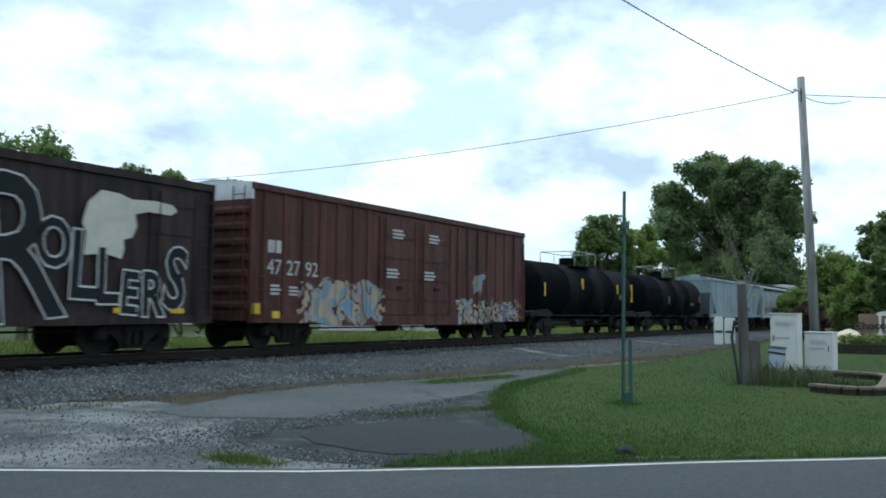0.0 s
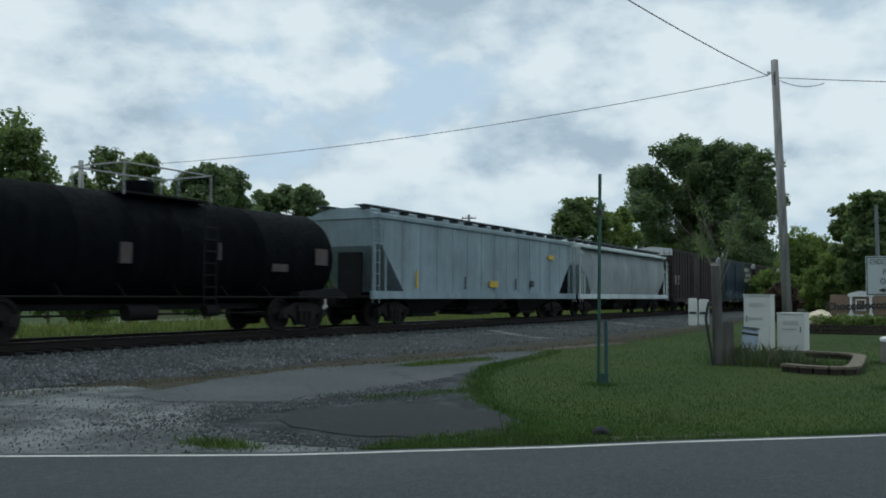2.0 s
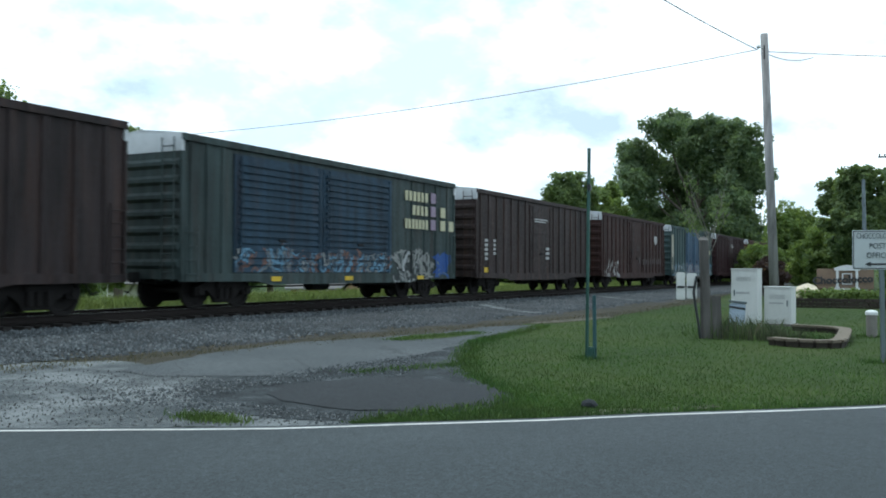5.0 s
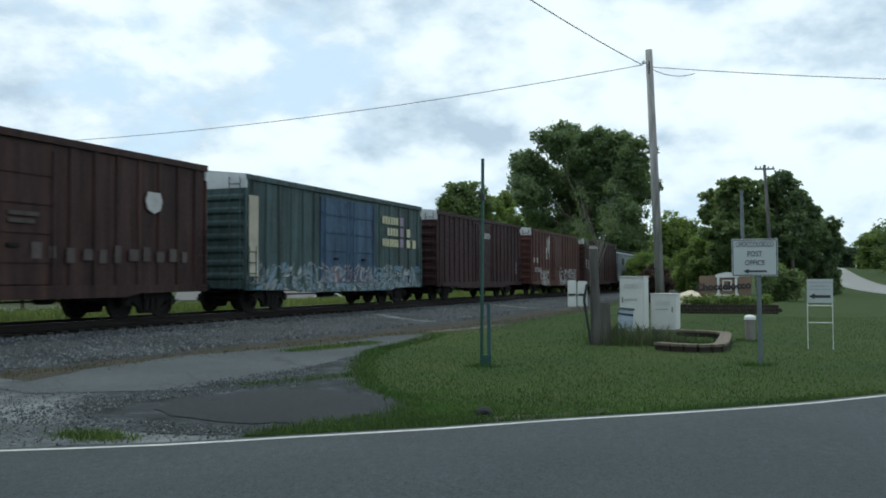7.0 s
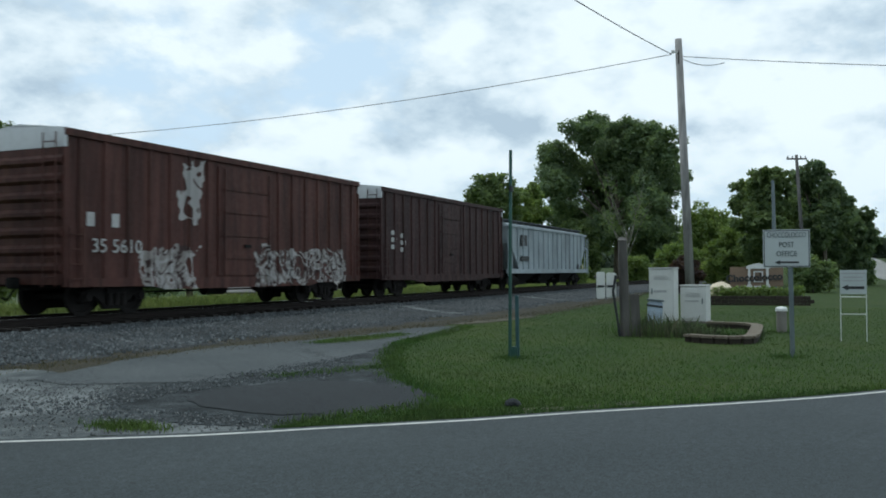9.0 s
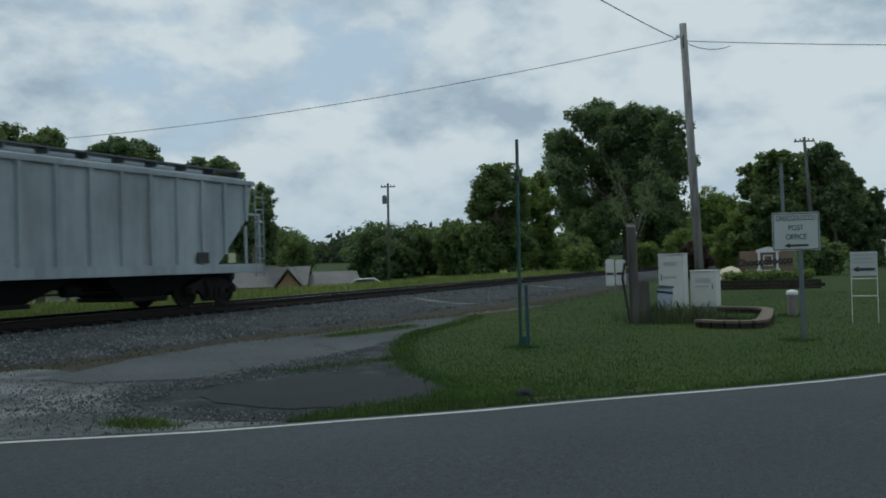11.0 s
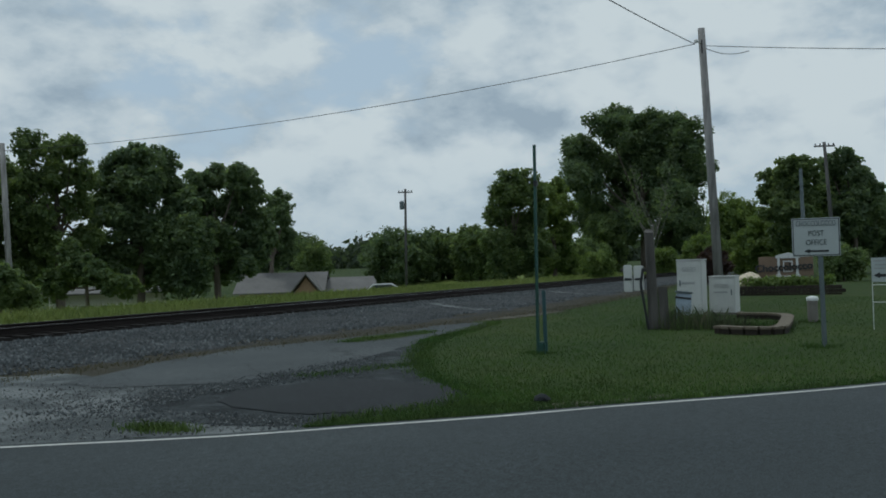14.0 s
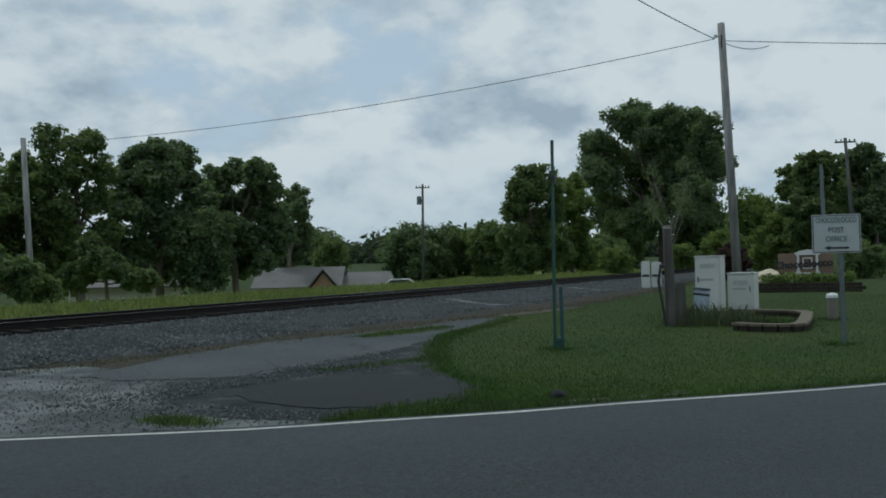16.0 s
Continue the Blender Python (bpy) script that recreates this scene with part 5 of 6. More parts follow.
pb = at(9.95, 23.4)
pedestal = empty("cable_pedestal", Matrix.Translation(pb) @ pose(0, 0, 0, 0, 0, facing(pb)), "leaning pale blue cable pedestal with a dark strap", "cable pedestal")
bm = bmesh.new()
box(bm, (0, 0, 0.33), (0.38, 0.26, 0.68), pose(0, 0, 0, 0, 3, 0), 0.03)
part("housing", bm, M["bluetint"], pedestal)
bm = bmesh.new()
box(bm, (0.02, 0, 0.70), (0.44, 0.32, 0.05), pose(0, 0, 0, 0, 6, 0), 0.015)
part("cap", bm, M["signpost"], pedestal)
bm = bmesh.new()
box(bm, (0.0, -0.005, 0.56), (0.40, 0.28, 0.05), pose(0, 0, 0, 0, 8, 0), 0.005)
part("strap", bm, M["ink"], pedestal)


def old_post():
    base = at(11.92, 20.3)
    o = empty("old_wooden_post", Matrix.Translation(base) @ pose(0, 0, 0, 0, 0, facing(base)), "split weathered grey wooden post with meter boxes", "post")
    bm = bmesh.new()
    bmesh.ops.create_cone(bm, cap_ends=True, segments=14, radius1=0.118, radius2=0.098, depth=2.25, matrix=Matrix.Translation((0.04, 0, 1.05)) @ pose(0, 0, 0, 0, -1.5, 0))
    for v in bm.verts:
        q = noise.noise(v.co * 5.0)
        v.co += Vector((q * 0.02, q * 0.02, q * 0.09 if v.co.z > 2 else 0))
    part("trunk", bm, M["oldwood"], o)
    bm = bmesh.new()
    box(bm, (0.28, 0.0, 0.45), (0.20, 0.10, 0.96), pose(0, 0, 0, 0, -2, 0), 0.02)
    part("board", bm, M["oldwood"], o, "short split board")
    bm = bmesh.new()
    pts = [(-0.14, -0.1, 1.35), (-0.20, -0.12, 1.0), (-0.16, -0.12, 0.7), (-0.10, -0.12, 0.3), (-0.06, -0.12, 0.0)]
    for a, b in zip(pts, pts[1:]):
        tube(bm, a, b, 0.028, n=8)
    part("conduit", bm, M["ink"], o)
    bm = bmesh.new()
    tube(bm, (0.02, 0, 1.32), (-0.62, 0.05, 1.32), 0.03, n=8)
    part("arm", bm, M["oldwood"], o)
    for x, w, h in ((-0.47, 0.19, 0.60), (-0.24, 0.22, 0.56)):
        bm = bmesh.new()
        box(bm, (x, -0.02, 1.13), (w, 0.16, h), None, 0.02)
        mb = part("meter_box", bm, M["cabinet"], o, "white steel meter box")
        bm = bmesh.new()
        box(bm, (x, -0.11, 1.11), (w * 0.8, 0.02, 0.05), None, 0.005)
        part("strap", bm, M["ink"], mb)


old_post()

# low kerb wall that bends round the cabinets' bed
kerb = empty("low_wall", pose(0, 0, -0.11), "low curved dark block wall with a tan stone cap", "low wall")
run = [(18.75, 2.62), (18.5, 2.3), (18.4, 1.8), (18.65, 1.45), (19.6, 1.42), (21.2, 1.48), (22.6, 1.58), (23.25, 1.95), (23.5, 2.8)]
pts = along(run, 0.42)
for (pa, _), (pb_, _) in zip(pts, pts[1:]):
    d = pb_ - pa
    turn = math.degrees(math.atan2(d.y, d.x))
    mid = (pa + pb_) / 2
    bm = bmesh.new()
    box(bm, (0, 0, 0.09), (d.length * 0.985, 0.20, 0.26), None, 0.012)
    part("block", bm, M["brick"], kerb, m=pose(mid.x, mid.y, 0, 0, 0, turn))
    bm = bmesh.new()
    box(bm, (0, 0, 0.245), (d.length * 0.995, 0.27, 0.055), None, 0.01)
    part("cap", bm, M["capstone"], kerb, "tan stone cap", m=pose(mid.x, mid.y, 0, 0, 0, turn))

db = at(2.55, 22.2)
drum = empty("meter_pedestal", Matrix.Translation(db), "short white round cable pedestal in the grass", "cable pedestal")
bm = bmesh.new()
lathe(bm, [(0.115, -0.05), (0.115, 0.50), (0.12, 0.51)], 20)
part("body", bm, M["concrete"], drum, smooth=False)
bm = bmesh.new()
lathe(bm, [(0.132, 0.50), (0.132, 0.56), (0.10, 0.595), (0.02, 0.61)], 20)
part("cap", bm, M["whitewood"], drum, "domed cap")

rb = Vector((9.1, 3.1, 0))
bm = bmesh.new()
bmesh.ops.create_icosphere(bm, subdivisions=2, radius=0.09)
for v in bm.verts:
    v.co = Vector((v.co.x * 1.25, v.co.y, v.co.z * 0.7)) * (1 + 0.25 * noise.noise(v.co * 11))
tagged(part("rock", bm, M["patch"], None, m=Matrix.Translation(rb + Vector((0, 0, 0.035)))), "dark fist-sized rock at the road's edge", "rock")


def welcome_sign():
    base = at(3.95, 42.0, 0.32)
    w = empty("welcome_sign", Matrix.Translation(base) @ pose(0, 0, 0, 0, 0, facing(base, 4)), "brown town sign with dark script and a white gabled frame", "town sign")
    bm = bmesh.new()
    span(bm, -1.12, 1.12, -0.06, 0.06, 0.42, 1.28, 0.02)
    board = part("board", bm, M["brownboard"], w)
    part("lettering", letters("Choccolocco", 0.44, M["ink"], 0.016), M["ink"], board, m=pose(-0.1, -0.165, 0.80, 90) @ Matrix.Rotation(radians(3), 4, "Z"))
    bm = bmesh.new()
    for x in (-0.30, 0.46):
        span(bm, x - 0.05, x + 0.05, -0.14, -0.05, 0.42, 1.22)
        span(bm, x - 0.09, x + 0.09, -0.15, -0.05, 0.40, 0.50)
    span(bm, -0.42, 0.58, -0.15, -0.05, 1.20, 1.28)
    extruded(bm, [(-0.46, 1.28), (-0.30, 1.36), (0.08, 1.45), (0.46, 1.36), (0.62, 1.28)], -0.15, -0.05)
    span(bm, -0.42, 0.58, -0.15, -0.07, 0.38, 0.44)
    span(bm, -0.12, -0.07, -0.12, -0.06, 0.62, 1.08)
    span(bm, 0.23, 0.28, -0.12, -0.06, 0.62, 1.08)
    span(bm, -0.12, 0.28, -0.12, -0.06, 1.04, 1.09)
    span(bm, -0.12, 0.28, -0.12, -0.06, 0.60, 0.65)
    part("gable_frame", bm, M["whitewood"], w, "white painted gable frame")
    for x in (-0.95, 0.95):
        bm = bmesh.new()
        span(bm, x - 0.06, x + 0.06, 0.06, 0.18, -0.5, 1.2)
        part("post", bm, M["brownboard"], w)


welcome_sign()
bed = empty("planter_wall", Matrix.Translation(at(3.9, 39.5, 0.02)) @ pose(0, 0, 0, 0, 0, facing(at(3.9, 39.5), 2)), "low dark stone planter wall before the town sign", "planter")
for row in range(3):
    for i in range(15):
        bm = bmesh.new()
        w = 0.27
        x = -2.0 + i * 0.28 + (0.14 if row % 2 else 0)
        box(bm, (x, rnd.uniform(-0.02, 0.02) - 0.10 * (1 - ((x) / 2.1) ** 2), -0.02 + row * 0.155), (w, 0.3, 0.145), pose(0, 0, 0, 0, 0, rnd.uniform(-3, 3)), 0.02)
        part("stone", bm, M["brick"], bed)
bm = bmesh.new()
yb = at(6.05, 41.0, 0.42)
bmesh.ops.create_icosphere(bm, subdivisions=3, radius=0.66)
for v in bm.verts:
    k = 1 + 0.22 * noise.noise(v.co * 3)
    v.co = Vector((v.co.x * 1.2, v.co.y * 0.8, max(-0.3, v.co.z * 0.62))) * k
tagged(part("boulder", bm, M["tan"], None, m=Matrix.Translation(yb + Vector((0, 0, 0.12)))), "pale tan boulder beside the planter", "boulder")


# ---------------------------------------------------------------- trees
def bough_masses(r, centre, radii):
    """Leaf masses of a crown, as centre and radius: a ring of uneven boughs round a core."""
    out, rad = [], np.array(radii, float)
    n = 15
    for i in range(n):
        z = 1 - 2 * (i + 0.5) / n
        a = 2.4 * i + r.uniform(-0.4, 0.4)
        u = np.array([math.sqrt(1 - z * z) * math.cos(a), math.sqrt(1 - z * z) * math.sin(a), z])
        k = r.uniform(0.28, 0.44)
        out.append((np.array(centre) + u * rad * (1.04 - k) * r.uniform(0.9, 1.06), rad * k * r.uniform(0.9, 1.15)))
    for i in range(5):
        a = 1.26 * i + r.uniform(-0.3, 0.3)
        out.append((np.array(centre) + rad * np.array([0.55 * math.cos(a), 0.55 * math.sin(a), -0.78]), rad * r.uniform(0.30, 0.38)))
    return out + [(np.array(centre), rad * 0.55)]


def crown_leaves(r, masses, leaves, size, mat):
    """Leaves on tufts, tufts on the boughs' masses: a full crown with an outline uneven at two scales, and a few gaps."""
    tufts, sizes = [], []
    for c, q in masses:
        q = np.ones(3) * q * 1.12
        for i in range(30):
            u = r.normal(size=3) + np.array([0, 0, 0.15])
            u /= np.linalg.norm(u)
            tufts.append(c + u * q * r.uniform(0.30, 0.96))
            sizes.append(float(q.mean()) * r.uniform(0.20, 0.40))
    tufts, sizes = np.array(tufts), np.array(sizes)
    w = sizes ** 2
    which = r.choice(len(tufts), leaves, p=w / w.sum())
    u = r.normal(size=(leaves, 3)) + np.array([0, 0, 0.12])
    u /= np.linalg.norm(u, axis=1)[:, None]
    d = sizes[which] * (0.25 + 0.80 * r.random(leaves) ** 0.6) * (1 + 0.22 * np.abs(r.normal(size=leaves)))
    p = tufts[which] + u * d[:, None] * np.array([1.0, 1.0, 0.80])
    return leaf_quads(r, p, u, size, mat)


def leaf_quads(r, p, dirs, size, mat):
    n = len(p)
    nrm = dirs * 0.7 + r.normal(size=(n, 3)) * 0.6 + np.array([0, 0, 0.6])
    nrm /= np.linalg.norm(nrm, axis=1)[:, None]
    t = np.cross(nrm, r.normal(size=(n, 3)))
    t /= np.linalg.norm(t, axis=1)[:, None]
    b = np.cross(nrm, t)
    s = size * r.uniform(0.55, 1.4, n)[:, None]
    c = [p - t * s, p - b * s * 0.6 + nrm * s * 0.15, p + t * s, p + b * s * 0.6 + nrm * s * 0.15]
    v = np.stack(c, 1).reshape(-1, 3)
    f = np.arange(4 * n).reshape(-1, 4)
    return mesh_from(v.tolist(), f.tolist(), mat)


def leaf_cloud(r, centres, radii, n, size, mat):
    """Small bent leaf clumps set about many lobes, thicker towards each lobe's outside."""
    cent, rad = np.array(centres), np.array(radii)
    w = rad ** 2
    which = r.choice(len(cent), n, p=w / w.sum())
    dirs = r.normal(size=(n, 3))
    dirs /= np.linalg.norm(dirs, axis=1)[:, None]
    dist = rad[which] * (0.35 + 0.75 * r.random(n) ** 0.6) * (1 + 0.22 * np.abs(r.normal(size=n)))
    p = cent[which] + dirs * dist[:, None] * np.array([1.0, 1.0, 0.82])
    nrm = dirs * 0.8 + r.normal(size=(n, 3)) * 0.7 + np.array([0, 0, 0.5])
    nrm /= np.linalg.norm(nrm, axis=1)[:, None]
    t = np.cross(nrm, r.normal(size=(n, 3)))
    t /= np.linalg.norm(t, axis=1)[:, None]
    b = np.cross(nrm, t)
    s = size * r.uniform(0.55, 1.35, n)[:, None]
    c = [p - t * s, p - b * s * 0.55 + nrm * s * 0.12, p + t * s, p + b * s * 0.55 + nrm * s * 0.12]
    v = np.stack(c, 1).reshape(-1, 3)
    f = np.arange(4 * n).reshape(-1, 4)
    return mesh_from(v.tolist(), f.tolist(), mat)


def tree(base, h, rx, low, leaves, size, mat, label, seed, name="tree", group="trees", trunk_r=None, spread=1.0, boughs=()):
    """A tapered trunk with limbs that reach the crown's lobes. low: the crown's lower edge above the base."""
    r = np.random.default_rng(seed)
    t = empty(name, Matrix.Translation(base), label, "tree" if name == "tree" else name, group)
    cz, hz = (h + low) / 2, (h - low) / 2
    masses = [(np.array((*q[:2], q[2])), q[3]) for q in boughs] or bough_masses(r, (0, 0, cz), (rx, rx * spread, hz))
    part("crown", crown_leaves(r, masses, int(leaves * 3.2), size * 0.64, mat), mat, t)
    centres = [tuple(float(v) for v in masses[i % len(masses)][0]) for i in range(12)]
    tr = trunk_r or h * 0.022
    bm = bmesh.new()
    knee = Vector((r.uniform(-0.3, 0.3), r.uniform(-0.3, 0.3), low + hz * 0.35))
    tube(bm, (0, 0, -0.5), knee * 0.5, tr * 1.25, tr, 10)
    tube(bm, knee * 0.5, knee, tr, tr * 0.8, 10)
    tube(bm, knee, (knee.x * 1.5, knee.y * 1.5, cz + hz * 0.55), tr * 0.8, tr * 0.25, 8)
    part("trunk", bm, M["bark"], t)
    for i in range(12):
        q = Vector(centres[i])
        s = knee.lerp(Vector((0, 0, cz)), r.uniform(0, 0.8))
        bm = bmesh.new()
        m = s.lerp(q, 0.5) + Vector((0, 0, -0.05 * rx))
        tube(bm, s, m, tr * 0.40, tr * 0.25, 6)
        tube(bm, m, q, tr * 0.25, tr * 0.08, 6)
        part("limb", bm, M["bark"], t)
    return t


def stand(az, d, top_el, low_el, width_deg, leaves, size, mat, label, seed, name="tree", group="trees", spread=1.0, boughs=()):
    """A tree from its bearing, distance, the elevations of its crown and its width; boughs: bearing, elevation and radius of its leaf masses; all in degrees."""
    p = at(az, d)
    z = height(p.x, p.y)
    eye = EYE[2]
    top = eye + d * math.tan(radians(top_el)) - z
    low = max(0.1, eye + d * math.tan(radians(low_el - 0.3)) - z)
    r, limbs = np.random.default_rng(seed + 500), []
    for b_az, b_el, b_r in boughs:
        q = at(b_az, d + r.uniform(-0.55, 0.55) * d * math.tan(radians(width_deg / 2)))
        limbs.append((q.x - p.x, q.y - p.y, eye + d * math.tan(radians(b_el)) - z, d * math.tan(radians(b_r))))
    return tree(Vector((p.x, p.y, z)), top, d * math.tan(radians(width_deg / 2)) * 1.12, low, leaves, size, mat, label, seed, name, group, None, spread, limbs)


dense = "dense dark green broadleaf tree beyond the track"
stand(51.3, 58, 6.9, -0.5, 7.0, 9000, 0.20, M["leaf_mid"], "loose leafy green tree beyond the track", 11)
stand(48.0, 56, 8.3, 0.2, 5.0, 7000, 0.19, M["leaf_mid"], "tall loose green tree with sky showing through", 12,
      boughs=[(49.6, 7.4, 1.0), (48.4, 7.6, 0.95), (47.3, 7.5, 0.9), (46.9, 6.0, 0.9), (48.3, 5.9, 1.0), (50.0, 5.4, 1.1), (51.0, 6.2, 0.95), (47.2, 4.2, 1.0), (49.2, 3.6, 1.1), (50.6, 3.4, 1.0), (46.6, 2.5, 0.9), (48.6, 1.9, 0.9), (49.8, 0.6, 1.0), (47.4, 0.4, 0.9)])
stand(43.6, 60, 7.6, -0.2, 6.2, 17000, 0.21, M["leaf_oak"], dense, 13,
      boughs=[(44.6, 6.6, 1.1), (43.4, 7.0, 1.0), (42.2, 6.9, 1.0), (45.3, 5.3, 1.1), (43.5, 5.2, 1.5), (41.6, 5.3, 1.1), (45.4, 3.2, 1.2), (43.3, 3.0, 1.6), (41.5, 3.0, 1.3), (44.5, 1.3, 1.1), (42.3, 1.2, 1.2), (45.4, 0.3, 0.8), (43.2, 0.0, 0.9), (41.4, 0.1, 0.8), (45.9, 4.3, 1.0), (46.2, 2.0, 1.0), (40.8, 4.2, 0.9), (40.7, 2.0, 1.0)])
stand(39.0, 62, 6.6, -0.1, 5.4, 15000, 0.21, M["leaf_oak"], dense, 14,
      boughs=[(40.2, 5.7, 0.8), (39.0, 5.9, 0.85), (37.7, 5.9, 0.9), (36.9, 5.0, 0.9), (39.8, 4.3, 1.1), (38.1, 4.2, 1.3), (36.7, 3.2, 1.1), (40.0, 2.4, 1.2), (38.3, 2.0, 1.3), (36.6, 1.5, 1.0), (40.2, 0.4, 0.9), (38.6, 0.2, 0.9), (37.4, 0.5, 0.8), (41.0, 1.1, 0.9), (36.0, 2.3, 0.8)])
stand(35.9, 84, 5.0, -0.2, 3.6, 6000, 0.20, M["leaf_oak"], dense, 15,
      boughs=[(35.3, 4.5, 0.75), (34.9, 3.6, 0.75), (36.0, 3.4, 0.8), (34.8, 2.4, 0.65), (35.8, 2.0, 0.9), (34.9, 1.2, 0.65), (36, 0.8, 0.8)])
stand(33.2, 98, 2.5, -0.8, 2.6, 3500, 0.20, M["leaf_mid"], "round green tree behind the houses", 16)
stand(46.5, 50, 2.6, -1.2, 5.0, 5000, 0.18, M["leaf_mid"], "thin green undergrowth tree by the track", 17,
      boughs=[(48.2, -0.2, 0.9), (47.2, 0.6, 0.9), (46.2, 0.3, 0.9), (45.2, -0.3, 0.8), (44.2, -0.6, 0.7), (47.6, 1.6, 0.7)])
stand(52.5, 40, 2.0, -1.6, 7.0, 6000, 0.15, M["leaf_mid"], "low green thicket by the track", 18, "bush", "bushes",
      boughs=[(54.5, 0.0, 1.2), (52.8, 0.6, 1.2), (51.2, -0.2, 1.1), (50.2, -0.9, 0.9)])
stand(41.2, 58, 4.2, -0.8, 3.6, 5000, 0.20, M["leaf_oak"], dense, 19)
stand(55.4, 52, 10.7, 0.0, 6.0, 9000, 0.22, M["leaf_mid"], "leafy green tree beyond the track", 20)
# the middle distance
stand(27.7, 120, 2.7, -0.9, 4.6, 6000, 0.34, M["leaf_oak"], "round dark green tree beyond the field", 21)
stand(24.6, 125, 2.5, -0.9, 3.4, 5000, 0.34, M["leaf_mid"], "green tree beyond the field", 22)
stand(22.6, 118, 3.0, -0.8, 3.2, 5000, 0.33, M["leaf_mid"], "green tree at the field's edge", 23)
stand(20.3, 96, 6.1, -0.7, 4.6, 11000, 0.28, M["leaf_mid"], "tall dense green tree by the track", 24, spread=0.8,
      boughs=[(20.5, 5.4, 0.8), (19.6, 5.5, 0.75), (21.2, 4.5, 0.75), (20.2, 4.2, 1.1), (18.9, 4.5, 0.8), (21.3, 3.2, 0.8), (20.3, 2.7, 1.2), (19, 2.8, 0.9), (21.4, 1.7, 0.9), (20, 1.3, 1.1), (18.7, 1.3, 0.9), (21.2, 0.5, 0.8), (21.4, -0.2, 0.8), (20.3, 0.1, 1.0), (19.2, 0.0, 0.9)])
stand(17.8, 105, 5.8, -0.5, 4.0, 8000, 0.30, M["leaf_light"], "tall light green tree by the track", 25, spread=0.8,
      boughs=[(17.6, 4.9, 0.75), (18.4, 4.6, 0.7), (17.4, 3.6, 0.9), (18.2, 2.9, 0.9), (17.3, 2.0, 0.9), (18.0, 1.1, 0.9), (18.2, 0.0, 0.8), (17.2, 0.3, 0.8), (16.6, -0.1, 0.7)])
stand(12.2, 145, 9.6, 0.6, 9.4, 36000, 0.40, M["leaf_oak"], "very large spreading dark green oak", 26, spread=0.75,
      boughs=[(15.9, 6.7, 1.3), (15.7, 4.8, 1.3), (14.2, 8.3, 1.15), (13.2, 8.7, 1.25), (11.7, 8.5, 1.25), (10.4, 8.1, 1.25), (9.4, 7.2, 1.2), (8.6, 5.9, 1.0), (12.3, 6.6, 2.0), (14.2, 6.2, 1.6), (10.3, 5.6, 1.6), (12.6, 4.0, 1.8), (10.2, 3.4, 1.5), (15.2, 3.2, 1.4), (13.2, 2.0, 1.5), (10.5, 1.9, 1.4)])
stand(14.6, 140, 3.6, -0.4, 4.0, 7000, 0.34, M["leaf_mid"], "green tree beneath the large oak", 27, spread=0.6)
stand(9.6, 150, 4.0, -0.4, 4.0, 7000, 0.36, M["leaf_oak"], "dark green tree beneath the large oak", 28, spread=0.6)
stand(16.2, 118, 1.7, -0.8, 3.4, 5000, 0.30, M["leaf_mid"], "green thicket beneath the trees by the track", 44, "bush", "bushes")
stand(15.0, 84, 1.05, -0.75, 1.9, 2200, 0.17, M["leaf_light"], "small light green shrub by the track", 29, "bush", "bushes")
stand(11.0, 105, 1.1, -0.4, 1.6, 1800, 0.20, M["leaf_light"], "small light green shrub by the track", 30, "bush", "bushes")
stand(8.2, 48, 0.9, -1.0, 2.2, 2200, 0.12, M["leaf_red"], "dark reddish shrub behind the cabinets", 31, "bush", "bushes")
# behind the town sign
stand(6.7, 125, 4.2, -0.4, 3.4, 7000, 0.33, M["leaf_light"], "bright green tree behind the town sign", 32)
stand(4.9, 100, 2.9, -0.6, 4.0, 7000, 0.27, M["leaf_light"], "bright green spreading tree behind the town sign", 33)
stand(8.6, 95, 1.7, -0.6, 2.6, 3000, 0.25, M["leaf_light"], "bright green thicket by the track", 34, "bush", "bushes")
stand(2.9, 84, 5.8, -0.2, 4.6, 11000, 0.26, M["leaf_mid"], "dense dark green tree by the road", 35,
      boughs=[(4.4, 4.9, 0.8), (3.5, 5.4, 0.7), (2.6, 5.3, 0.75), (4.6, 3.9, 0.7), (3.4, 4.0, 1.1), (2.2, 3.8, 1.0), (4.4, 2.8, 0.8), (3.2, 2.4, 1.1), (2.2, 1.7, 1.0), (4.0, 1.3, 0.9)])
stand(0.2, 88, 6.1, -0.2, 4.6, 12000, 0.27, M["leaf_oak"], "dense dark green tree by the road", 36,
      boughs=[(1.4, 5.4, 0.75), (0.5, 5.5, 0.7), (-0.2, 4.7, 0.75), (0.9, 4.2, 1.1), (-0.5, 3.7, 0.8), (1.6, 3.2, 0.9), (0.2, 2.7, 1.2), (-0.9, 2.9, 0.7), (1.2, 1.5, 1.0), (-0.3, 1.3, 1.0)])
stand(-1.5, 92, 4.2, -0.3, 2.2, 5000, 0.26, M["leaf_oak"], "dark green tree by the road", 37)
stand(0.8, 62, 0.9, -1.0, 2.6, 2600, 0.16, M["leaf_mid"], "dark green shrub at the grass edge", 38, "bush", "bushes")
